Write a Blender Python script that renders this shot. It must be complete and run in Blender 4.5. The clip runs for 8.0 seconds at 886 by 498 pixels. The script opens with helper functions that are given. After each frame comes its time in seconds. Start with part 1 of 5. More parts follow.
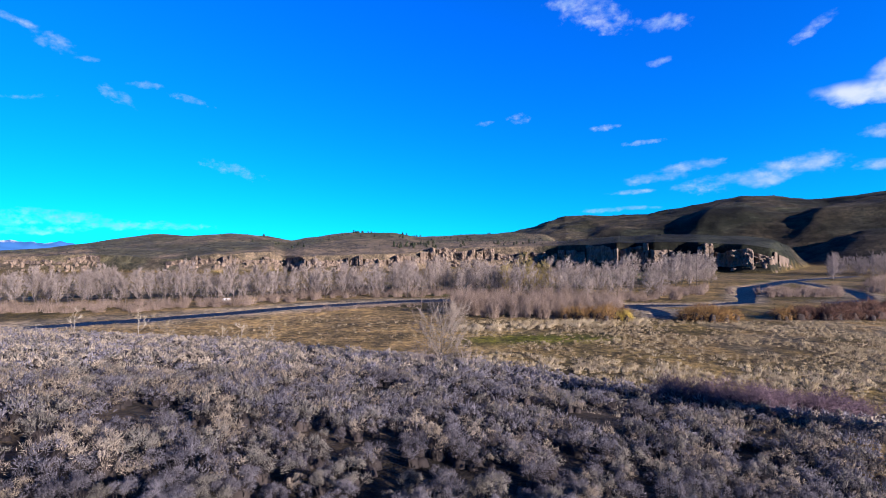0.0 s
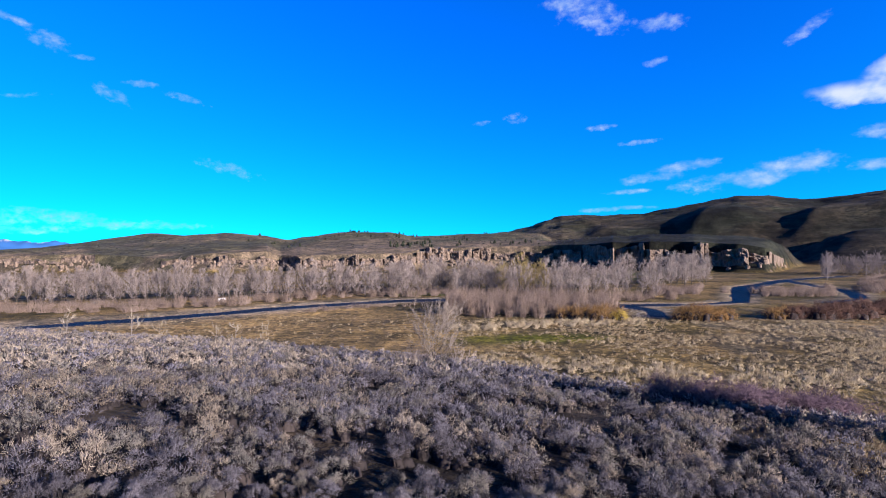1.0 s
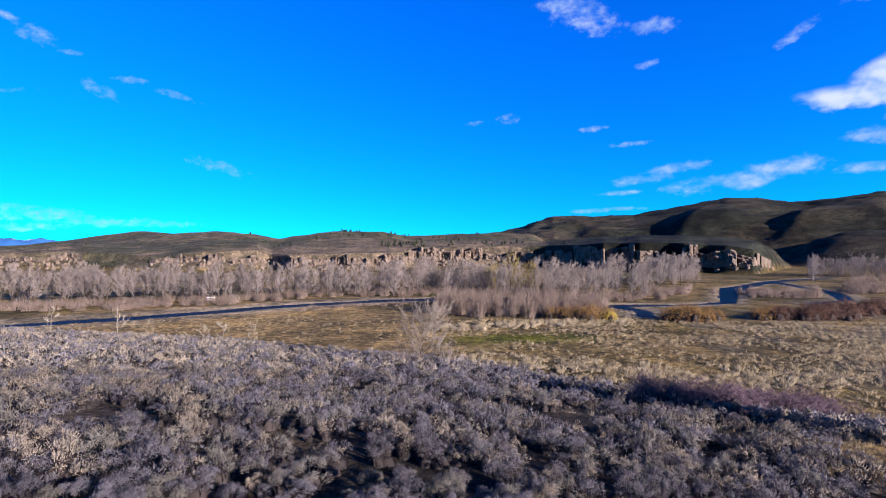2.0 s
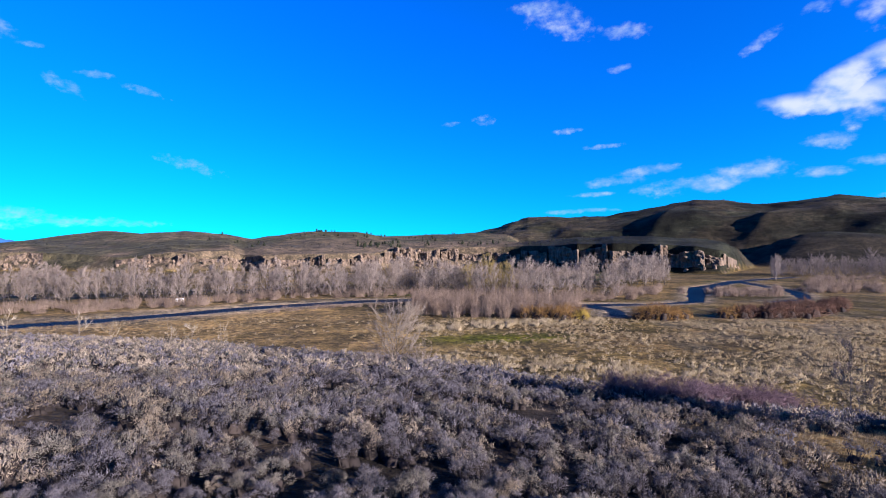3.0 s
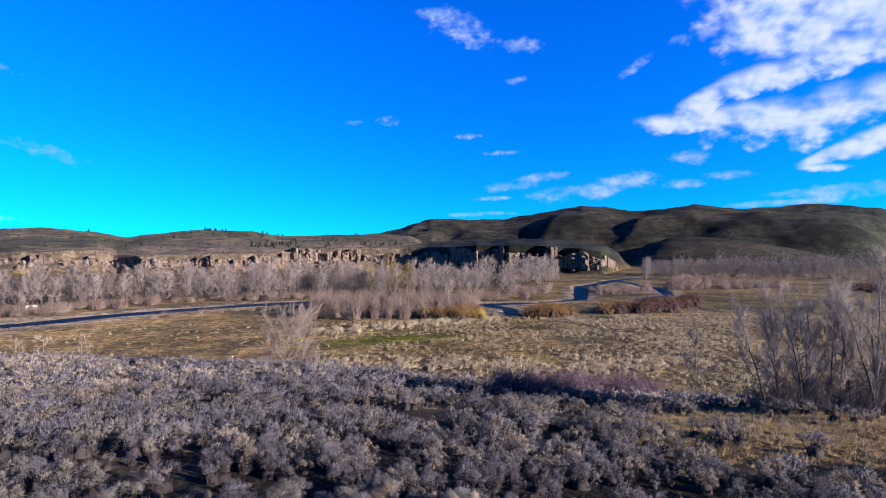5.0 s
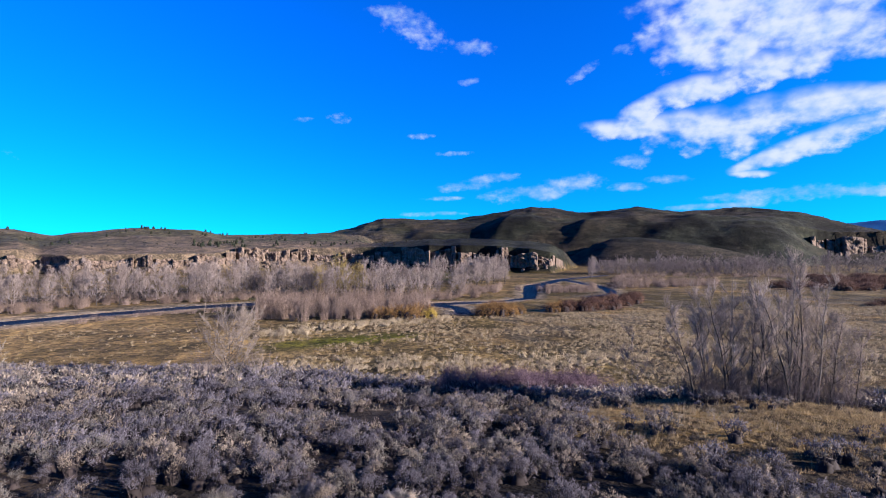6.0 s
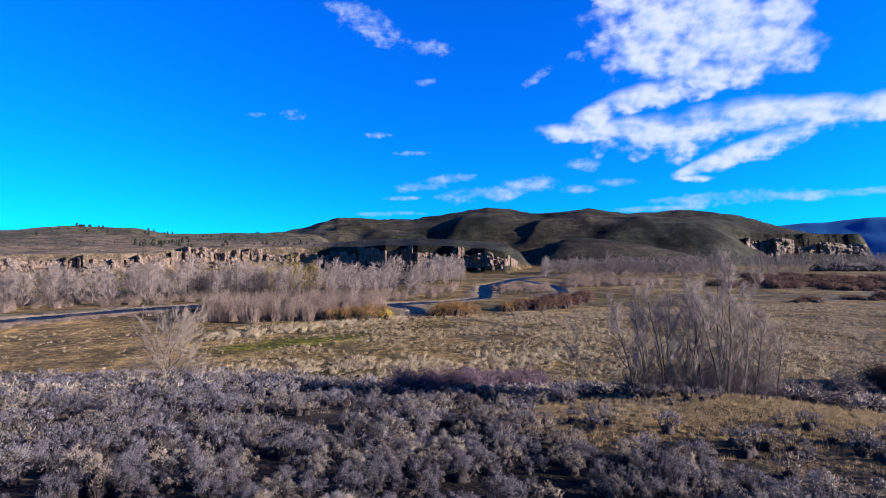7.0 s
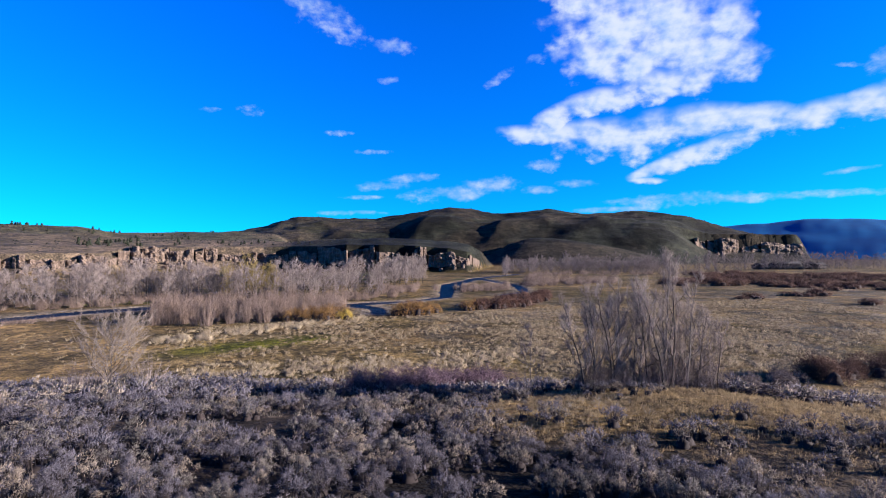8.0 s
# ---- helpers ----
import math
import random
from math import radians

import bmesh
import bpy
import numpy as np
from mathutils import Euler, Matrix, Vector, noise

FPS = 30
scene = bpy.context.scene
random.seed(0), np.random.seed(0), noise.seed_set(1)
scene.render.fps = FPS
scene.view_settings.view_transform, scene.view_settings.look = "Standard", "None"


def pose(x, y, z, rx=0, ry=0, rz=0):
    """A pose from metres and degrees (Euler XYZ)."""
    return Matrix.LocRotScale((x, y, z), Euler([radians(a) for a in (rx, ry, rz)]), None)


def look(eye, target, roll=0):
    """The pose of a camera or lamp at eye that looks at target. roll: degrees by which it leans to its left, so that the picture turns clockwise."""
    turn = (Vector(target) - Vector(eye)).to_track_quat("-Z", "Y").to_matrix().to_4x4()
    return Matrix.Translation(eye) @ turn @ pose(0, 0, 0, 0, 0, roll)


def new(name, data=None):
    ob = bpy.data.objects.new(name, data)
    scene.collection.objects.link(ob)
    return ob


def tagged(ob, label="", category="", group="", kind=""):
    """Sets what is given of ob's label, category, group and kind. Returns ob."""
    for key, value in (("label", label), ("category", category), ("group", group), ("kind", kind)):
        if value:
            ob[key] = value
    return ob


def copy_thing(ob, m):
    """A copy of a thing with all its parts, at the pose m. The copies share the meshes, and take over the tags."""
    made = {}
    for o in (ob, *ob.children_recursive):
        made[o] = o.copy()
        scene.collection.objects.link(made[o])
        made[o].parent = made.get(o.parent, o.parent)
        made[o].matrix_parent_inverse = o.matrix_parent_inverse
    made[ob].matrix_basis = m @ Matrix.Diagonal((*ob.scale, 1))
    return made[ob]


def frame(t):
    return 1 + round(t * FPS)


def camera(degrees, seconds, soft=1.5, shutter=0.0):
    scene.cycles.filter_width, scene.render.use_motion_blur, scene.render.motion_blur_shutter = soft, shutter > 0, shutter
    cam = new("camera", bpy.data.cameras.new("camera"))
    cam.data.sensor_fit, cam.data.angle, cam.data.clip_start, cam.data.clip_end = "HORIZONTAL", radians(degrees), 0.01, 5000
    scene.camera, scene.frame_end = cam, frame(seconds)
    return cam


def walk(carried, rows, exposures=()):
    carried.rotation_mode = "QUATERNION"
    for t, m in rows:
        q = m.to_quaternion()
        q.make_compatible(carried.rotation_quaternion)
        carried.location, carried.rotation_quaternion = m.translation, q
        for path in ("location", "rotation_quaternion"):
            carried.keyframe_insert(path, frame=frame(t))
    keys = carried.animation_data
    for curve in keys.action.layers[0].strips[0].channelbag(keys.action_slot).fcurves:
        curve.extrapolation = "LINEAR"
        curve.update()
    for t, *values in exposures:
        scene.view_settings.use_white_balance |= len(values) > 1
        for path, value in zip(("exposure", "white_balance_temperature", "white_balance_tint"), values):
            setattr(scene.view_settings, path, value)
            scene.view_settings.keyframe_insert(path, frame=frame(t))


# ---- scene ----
cam = camera(87.0, 8.0, soft=1.0)
PATH = [
    (0, (2.781, 0.147, 13.97), (2.548, 2.133, 14.007), -0.4),
    (0.5, (2.919, 0.121, 13.997), (2.692, 2.108, 14.032), -0.4),
    (1, (3.05, 0.125, 14.0), (2.831, 2.113, 14.035), -0.4),
    (1.5, (3.175, 0.142, 14.0), (2.968, 2.131, 14.034), -0.2),
    (3, (3.528, 0.122, 13.955), (3.444, 2.12, 13.991), -0.1),
    (3.5, (3.637, 0.111, 13.958), (3.641, 2.111, 13.994), -0.1),
    (4, (3.748, 0.094, 13.965), (3.86, 2.09, 14.003), -0.0),
    (4.5, (3.856, 0.061, 13.979), (4.081, 2.048, 14.019), -0.0),
    (5, (3.986, 0.092, 13.974), (4.315, 2.065, 14.014), 0.0),
    (6.5, (4.406, -0.02, 13.981), (5.024, 1.881, 14.02), -0.0),
    (7, (4.558, -0.126, 14.003), (5.26, 1.746, 14.042), -0.0),
    (7.5, (4.725, -0.189, 14.015), (5.505, 1.652, 14.053), -0.1),
    (8, (4.9, -0.269, 14.023), (5.75, 1.541, 14.06), -0.1),
]
walk(cam, [(t, look(eye, target, roll)) for t, eye, target, roll in PATH], exposures=[(0.0, 1.9)])

# ---- light: clear sky with broken cloud, low sun behind the camera's right shoulder ----
SUN_AZ, SUN_EL = 124.0, 15.0
SUN_DIR = Vector((math.sin(radians(SUN_AZ)) * math.cos(radians(SUN_EL)),
                  math.cos(radians(SUN_AZ)) * math.cos(radians(SUN_EL)), math.sin(radians(SUN_EL))))
sun_data = bpy.data.lights.new("sun", "SUN")
sun_data.energy, sun_data.angle, sun_data.color = 5.0, radians(0.6), (1.0, 0.885, 0.875)
sun = new("sun", sun_data)
sun.matrix_world = look(SUN_DIR * 200, (0, 0, 0))


class Nodes:
    """Short hand for building node trees."""

    def __init__(self, tree):
        self.tree = tree
        tree.nodes.clear()

    def node(self, kind, **props):
        n = self.tree.nodes.new(kind)
        for key, value in props.items():
            setattr(n, key, value)
        return n

    def put(self, socket, value):
        if isinstance(value, bpy.types.NodeSocket):
            self.tree.links.new(value, socket)
        elif value is not None:
            socket.default_value = value

    def math(self, op, a, b=None, c=None, clamp=False):
        n = self.node("ShaderNodeMath", operation=op, use_clamp=clamp)
        for k, v in enumerate((a, b, c)):
            self.put(n.inputs[k], v)
        return n.outputs[0]

    def mix(self, fac, a, b, blend="MIX"):
        n = self.node("ShaderNodeMix", data_type="RGBA", blend_type=blend)
        self.put(n.inputs[0], fac)
        self.put(n.inputs[6], a)
        self.put(n.inputs[7], b)
        return n.outputs[2]

    def noise(self, vector, scale, detail=4.0, rough=0.55, out=0):
        n = self.node("ShaderNodeTexNoise")
        self.put(n.inputs["Vector"], vector)
        n.inputs["Scale"].default_value = scale
        n.inputs["Detail"].default_value = detail
        n.inputs["Roughness"].default_value = rough
        return n.outputs[out]

    def ramp(self, fac, stops):
        n = self.node("ShaderNodeValToRGB")
        while len(n.color_ramp.elements) < len(stops):
            n.color_ramp.elements.new(0.5)
        for e, (p, c) in zip(n.color_ramp.elements, stops):
            e.position, e.color = p, (*c, 1.0)
        self.put(n.inputs[0], fac)
        return n.outputs[0]

    def span(self, value, lo, hi, a=0.0, b=1.0, kind="SMOOTHSTEP"):
        n = self.node("ShaderNodeMapRange", interpolation_type=kind)
        for k, v in enumerate((value, lo, hi, a, b)):
            self.put(n.inputs[k], v)
        return n.outputs[0]


# banks of cloud: how dense, then azimuth, elevation, half-width and half-height in degrees, lean (rise per degree to the right)
CLOUDS = [
    ("thick", [(48.1, 25.1, 8.9, 3.99, -0.16), (53.7, 21.4, 5.7, 3.32, -0.18), (45.6, 21.6, 5.8, 2.96, -0.13), (50.9, 18.7, 5.4, 1.7, -0.04), (40.6, 28.0, 4.9, 1.17, -0.28), (39.9, 16.8, 4.7, 1.37, 0.36), (43.7, 17.7, 4.4, 1.45, 0.1), (47.5, 30.8, 11.9, 4.59, -0.17), (56.9, 23.4, 2.5, 2.27, -0.22)]),
    ("thick", [(36.9, 14.4, 4.8, 1.16, -0.1), (44.3, 13.6, 7.1, 2.12, -0.08), (52.0, 14.1, 6.9, 2.0, -0.01), (58.8, 13.8, 5.6, 1.48, -0.04), (64.2, 13.4, 3.8, 1.39, 0.06), (67.8, 13.7, 2.5, 1.46, 0.11), (71.4, 14.0, 3.2, 1.82, -0.11), (54.7, 11.4, 5.0, 1.11, 0.28), (50.0, 9.9, 3.4, 0.8, 0.35), (48.5, 8.6, 2.0, 0.38, -0.06)]),
    ("soft", [(37.4, 11.0, 1.9, 0.66, -0.04), (41.1, 8.7, 2.2, 0.46, -0.04), (36.7, 8.1, 1.9, 0.54, -0.03), (31.1, 8.9, 4.1, 0.88, 0.08), (25.6, 7.8, 5.9, 0.89, 0.05), (21.1, 9.6, 3.3, 0.61, 0.11), (18.0, 8.6, 3.6, 0.61, 0.02), (15.9, 7.3, 2.7, 0.27, 0.02), (13.9, 5.4, 4.0, 0.3, 0.02)]),
    ("soft", [(51.9, 6.3, 6.4, 0.74, 0.0), (45.5, 5.5, 5.8, 0.39, 0.02), (58.7, 6.1, 5.1, 0.46, -0.01), (65.7, 6.0, 4.8, 0.37, -0.05), (71.2, 5.6, 3.0, 0.38, -0.1), (68.4, 17.1, 1.2, 1.03, 0.37), (66.6, 17.3, 1.0, 0.24, -0.25), (66.2, 8.0, 1.9, 0.26, 0.07)]),
    ("soft", [(11.8, 26.6, 4.1, 1.65, -0.28), (8.9, 27.8, 2.9, 0.74, -0.04), (19.3, 24.4, 2.6, 0.81, -0.05), (18.4, 20.8, 1.2, 0.43, 0.04), (32.2, 21.1, 1.7, 0.61, 0.4), (36.3, 22.7, 1.6, 0.53, 0.1)]),
    ("thin", [(2.7, 16.4, 1.4, 0.54, 0.01), (12.5, 14.6, 1.7, 0.32, 0.05), (16.6, 12.7, 2.2, 0.26, 0.03), (-1.6, 16.0, 1.0, 0.23, 0.13)]),
    ("thin", [(-39.2, 17.6, 1.5, 0.32, 0.07), (-35.1, 16.8, 1.9, 0.34, -0.16), (-41.7, 16.1, 1.5, 0.58, -0.38), (-46.8, 19.9, 1.6, 0.76, -0.08), (-44.0, 19.1, 1.0, 0.3, 0.12), (-49.3, 21.0, 1.7, 0.36, -0.17), (-31.1, 9.9, 2.9, 0.62, -0.19), (-48.5, 14.8, 1.7, 0.24, 0.22)]),
    ("thin", [(-45.9, 4.1, 5.0, 0.7, -0.05), (-39.6, 3.5, 6.4, 0.41, 0.02), (-52.3, 3.5, 4.1, 0.77, 0.06), (-48.0, 2.8, 4.3, 0.36, 0.04)]),
]
world = bpy.data.worlds.new("sky")
scene.world = world
world.use_nodes = True
w = Nodes(world.node_tree)
sky = w.node("ShaderNodeTexSky", sky_type="NISHITA", sun_disc=False, sun_elevation=radians(SUN_EL),
             sun_rotation=radians(SUN_AZ), altitude=1900.0, air_density=1.0, dust_density=0.1, ozone_density=3.0)
way = w.node("ShaderNodeTexCoord").outputs["Generated"]
axes = w.node("ShaderNodeSeparateXYZ")
w.put(axes.inputs[0], way)
azi = w.math("MULTIPLY", w.math("ARCTAN2", axes.outputs[0], axes.outputs[1]), 57.2958)
ele = w.math("MULTIPLY", w.math("ARCSINE", axes.outputs[2]), 57.2958)
plan = w.node("ShaderNodeCombineXYZ")
w.put(plan.inputs[0], azi)
w.put(plan.inputs[1], w.math("MULTIPLY", ele, 1.45))
wob = w.math("MULTIPLY", w.math("SUBTRACT", w.noise(plan.outputs[0], 0.3, 5.0, 0.6), 0.5), 2.6)
wob_a = w.math("MULTIPLY", w.math("SUBTRACT", w.noise(plan.outputs[0], 0.23, 5.0, 0.6), 0.5), 4.0)
body = {"thick": None, "soft": None, "thin": None}
for kind, bank in CLOUDS:
    for a0, e0, ra, re, lean in bank:
        drift = min(1.0, re / 1.6)
        da = w.math("SUBTRACT", w.math("MULTIPLY_ADD", wob_a, drift, azi), a0)
        de = w.math("SUBTRACT", w.math("SUBTRACT", w.math("MULTIPLY_ADD", wob, drift, ele), e0), w.math("MULTIPLY", da, lean))
        qa = w.math("POWER", w.math("DIVIDE", da, ra * 1.12), 2.0)
        qe = w.math("POWER", w.math("DIVIDE", de, re * 1.15), 2.0)
        d = w.math("SUBTRACT", 1.0, w.math("ADD", qa, qe))
        body[kind] = d if body[kind] is None else w.math("MAXIMUM", body[kind], d)
aside = w.node("ShaderNodeVectorMath", operation="ADD")
w.put(aside.inputs[0], plan.outputs[0])
aside.inputs[1].default_value = (0.55, 0.35, 0.0)
puff = w.noise(plan.outputs[0], 0.3, 9.0, 0.47)
puff_lit = w.noise(aside.outputs[0], 0.3, 9.0, 0.47)
wisp = w.noise(plan.outputs[0], 0.9, 8.0, 0.62)
rag = w.math("SUBTRACT", puff, 0.5)
thick = w.span(w.math("MULTIPLY_ADD", rag, 3.0, w.math("MAXIMUM", body["thick"], -2.0)), -0.1, 1.1)
soft = w.span(w.math("MULTIPLY_ADD", rag, 2.6, w.math("MULTIPLY_ADD", w.math("SUBTRACT", wisp, 0.5), 2.4, w.math("MAXIMUM", body["soft"], -2.0))), 0.0, 1.7, 0.0, 0.62)
thin = w.span(w.math("MULTIPLY_ADD", w.math("SUBTRACT", wisp, 0.5), 4.6, w.math("MAXIMUM", body["thin"], -2.0)), 0.0, 2.4, 0.0, 0.6)
cover = w.math("MAXIMUM", w.math("MULTIPLY", thick, 0.9), w.math("MAXIMUM", soft, thin))
relief = w.math("MULTIPLY_ADD", w.math("SUBTRACT", puff, puff_lit), 1.9, w.math("MULTIPLY_ADD", w.math("SUBTRACT", wisp, 0.5), 0.3, w.span(body["thick"], -0.4, 0.3, 0.3, 0.5)))
tone = w.mix(w.span(relief, 0.08, 0.75), (0.29, 0.46, 0.8, 1), (0.66, 0.72, 0.84, 1))
tint = w.mix(w.span(ele, 0.0, 26.0, kind="LINEAR"), (0.008, 0.67, 1.16, 1), (0.004, 0.65, 1.92, 1))
deep = w.mix(w.span(ele, 27.0, 75.0), tint, (0.002, 0.2, 0.8, 1))
blue = w.mix(1.0, sky.outputs[0], deep, "MULTIPLY")
cloud_light = w.mix(1.0, tone, (6.3, 6.3, 6.3, 1), "MULTIPLY")
glow = w.node("ShaderNodeBackground")
w.put(glow.inputs[0], w.mix(cover, blue, cloud_light))
glow.inputs[1].default_value = 0.053
w.put(w.node("ShaderNodeOutputWorld").inputs[0], glow.outputs[0])

# ---- materials ----


def surface(name, build, rough=0.9, spec=0.25, metal=0.0):
    m = bpy.data.materials.new(name)
    m.use_nodes = True
    n = Nodes(m.node_tree)
    b = n.node("ShaderNodeBsdfPrincipled")
    b.inputs["Roughness"].default_value = rough
    b.inputs["Specular IOR Level"].default_value = spec
    b.inputs["Metallic"].default_value = metal
    colour, height, far = build(n)
    n.put(b.inputs["Base Color"], colour)
    if height is not None:
        bump = n.node("ShaderNodeBump")
        bump.inputs["Strength"].default_value = 0.8
        bump.inputs["Distance"].default_value = far
        n.put(bump.inputs["Height"], height)
        n.put(b.inputs["Normal"], bump.outputs[0])
    n.put(n.node("ShaderNodeOutputMaterial").inputs[0], b.outputs[0])
    return m


def plant_material(name, low, mid, high, spread=1.0):
    """Twigs, stems and blades: a spread of colours from piece to piece and from plant to plant."""
    def build(n):
        geo = n.node("ShaderNodeNewGeometry")
        info = n.node("ShaderNodeObjectInfo")
        pos = geo.outputs["Position"]
        patch = n.noise(pos, 0.35, 3.0)
        pick = n.math("ADD", n.math("MULTIPLY", geo.outputs["Random Per Island"], 0.55 * spread),
                      n.math("ADD", n.math("MULTIPLY", info.outputs["Random"], 0.32), n.math("MULTIPLY", n.span(patch, 0.3, 0.7), 0.3)))
        return n.ramp(pick, [(0.08, low), (0.5, mid), (0.98, high)]), None, 0
    return surface(name, build, 0.85, 0.15)


def bark_material(name, dark, light):
    def build(n):
        pos = n.node("ShaderNodeNewGeometry").outputs["Position"]
        streak = n.node("ShaderNodeMapping")
        streak.inputs["Scale"].default_value = (9, 9, 1.2)
        n.put(streak.inputs["Vector"], pos)
        g = n.noise(streak.outputs[0], 1.5, 5.0)
        return n.ramp(g, [(0.3, dark), (0.7, light)]), g, 0.02
    return surface(name, build, 0.9, 0.2)


SAGE = plant_material("sagebrush", (0.026, 0.0238, 0.027), (0.0735, 0.067, 0.0755), (0.16, 0.147, 0.158))
SAGE_OLIVE = plant_material("sagebrush_olive", (0.036, 0.032, 0.027), (0.084, 0.075, 0.064), (0.16, 0.144, 0.122))
SAGE_DRY = plant_material("sagebrush_dry", (0.064, 0.051, 0.038), (0.146, 0.118, 0.089), (0.25, 0.209, 0.163))
STRAW = plant_material("dry_grass", (0.09, 0.062, 0.028), (0.19, 0.135, 0.066), (0.29, 0.22, 0.12))
MEADOW_STRAW = plant_material("meadow_straw", (0.11, 0.08, 0.042), (0.225, 0.174, 0.1), (0.34, 0.28, 0.185))
TWIG_PALE = plant_material("pale_twigs", (0.066, 0.052, 0.041), (0.135, 0.109, 0.086), (0.21, 0.175, 0.142))
STRAW_PALE = plant_material("bleached_grass", (0.1, 0.08, 0.054), (0.22, 0.184, 0.132), (0.36, 0.315, 0.245))
TWIG_GREY = plant_material("bare_twigs", (0.065, 0.05, 0.043), (0.145, 0.117, 0.101), (0.245, 0.204, 0.178))
TWIG_CLUMP = plant_material("slender_twigs", (0.1, 0.08, 0.068), (0.19, 0.155, 0.132), (0.29, 0.245, 0.21))
TWIG_WARM = plant_material("budding_twigs", (0.08, 0.058, 0.018), (0.15, 0.112, 0.038), (0.21, 0.162, 0.065))
TWIG_FAR = plant_material("distant_twigs", (0.0483, 0.039, 0.0376), (0.0987, 0.082, 0.0772), (0.158, 0.132, 0.121))
TWIG_COOL = plant_material("cool_twigs", (0.0344, 0.0276, 0.0271), (0.069, 0.0556, 0.0531), (0.112, 0.0907, 0.0873))
WILLOW = plant_material("willow_stems", (0.06, 0.042, 0.031), (0.13, 0.094, 0.072), (0.215, 0.162, 0.124))
WILLOW_RED = plant_material("red_willow_stems", (0.022, 0.0105, 0.008), (0.055, 0.028, 0.02), (0.095, 0.053, 0.036))
WILLOW_ORANGE = plant_material("orange_willow_stems", (0.06, 0.031, 0.01), (0.14, 0.078, 0.026), (0.21, 0.125, 0.048))
WILLOW_YELLOW = plant_material("yellow_willow_stems", (0.08, 0.055, 0.009), (0.18, 0.127, 0.022), (0.26, 0.19, 0.044))
MAUVE = plant_material("mauve_brush", (0.03, 0.018, 0.025), (0.068, 0.044, 0.056), (0.12, 0.082, 0.097))
# sage wood is dark; shade within bushes is put into its colour too
SAGE_WOOD_SHADE = plant_material("sagebrush_wood_shade", (0.012, 0.00932, 0.0089), (0.0215, 0.0171, 0.0157), (0.0366, 0.0284, 0.0254))
JUNIPER = plant_material("juniper", (0.00863, 0.0122, 0.00766), (0.0173, 0.0223, 0.0128), (0.0301, 0.0345, 0.0212))
BARK = bark_material("cottonwood_bark", (0.021, 0.017, 0.0145), (0.066, 0.054, 0.0435))
BARK_DARK = bark_material("dark_bark", (0.016, 0.014, 0.013), (0.055, 0.048, 0.043))
BARK_PALE = bark_material("pale_bark", (0.1, 0.083, 0.066), (0.21, 0.18, 0.15))


def build_ground(n):
    pos = n.node("ShaderNodeNewGeometry").outputs["Position"]
    base = n.node("ShaderNodeAttribute", attribute_name="cover").outputs["Color"]
    grain = n.noise(pos, 3.0, 6.0, 0.65)
    broad = n.noise(pos, 0.16, 5.0, 0.6)
    speck = n.noise(pos, 0.75, 4.0, 0.7)
    c = n.mix(1.0, base, n.ramp(grain, [(0.25, (0.55, 0.55, 0.56)), (0.75, (1.4, 1.38, 1.34))]), "MULTIPLY")
    c = n.mix(1.0, c, n.ramp(broad, [(0.3, (0.72, 0.74, 0.78)), (0.7, (1.24, 1.2, 1.12))]), "MULTIPLY")
    c = n.mix(1.0, c, n.ramp(speck, [(0.36, (0.4, 0.41, 0.43)), (0.62, (1.3, 1.28, 1.22))]), "MULTIPLY")
    scrub = n.noise(pos, 0.13, 5.0, 0.85)
    c = n.mix(1.0, c, n.ramp(scrub, [(0.4, (0.5, 0.53, 0.52)), (0.55, (1.2, 1.17, 1.14))]), "MULTIPLY")
    clumps = n.noise(pos, 0.055, 6.0, 0.75)
    c = n.mix(1.0, c, n.ramp(clumps, [(0.4, (0.55, 0.57, 0.56)), (0.6, (1.2, 1.18, 1.16))]), "MULTIPLY")
    strata = n.node("ShaderNodeMapping")
    strata.inputs["Scale"].default_value = (1, 1, 4.5)
    n.put(strata.inputs["Vector"], pos)
    ledges = n.noise(strata.outputs[0], 0.022, 7.0, 0.7)
    c = n.mix(1.0, c, n.ramp(ledges, [(0.38, (0.62, 0.64, 0.66)), (0.6, (1.3, 1.28, 1.24))]), "MULTIPLY")
    return c, n.math("ADD", grain, n.math("MULTIPLY", speck, 2.0)), 0.25


GROUND = surface("open_ground", build_ground, 0.95, 0.1)


def build_rock(n):
    pos = n.node("ShaderNodeNewGeometry").outputs["Position"]
    info = n.node("ShaderNodeObjectInfo").outputs["Random"]
    tall = n.node("ShaderNodeMapping")
    tall.inputs["Scale"].default_value = (1, 1, 0.3)
    n.put(tall.inputs["Vector"], pos)
    a = n.noise(tall.outputs[0], 0.45, 6.0, 0.62)
    b = n.noise(pos, 1.6, 5.0, 0.6)
    c = n.ramp(a, [(0.32, (0.02, 0.015, 0.013)), (0.48, (0.1, 0.073, 0.053)), (0.7, (0.235, 0.172, 0.125))])
    c = n.mix(n.math("MULTIPLY", info, 0.4), c, (0.07, 0.054, 0.043, 1))
    return c, n.math("ADD", a, n.math("MULTIPLY", b, 0.5)), 0.9


ROCK = surface("cliff_rock", build_rock, 0.92, 0.15)


def build_water(n):
    pos = n.node("ShaderNodeNewGeometry").outputs["Position"]
    flow = n.noise(pos, 1.6, 4.0, 0.6)
    calm = n.noise(pos, 0.12, 3.0)
    c = n.ramp(calm, [(0.35, (0.001, 0.009, 0.026)), (0.7, (0.003, 0.014, 0.034))])
    return c, flow, 0.3


WATER = surface("river_water", build_water, 0.35, 0.35)
WATER.node_tree.nodes["Principled BSDF"].inputs["IOR"].default_value = 1.035

# ---- the lie of the land ----


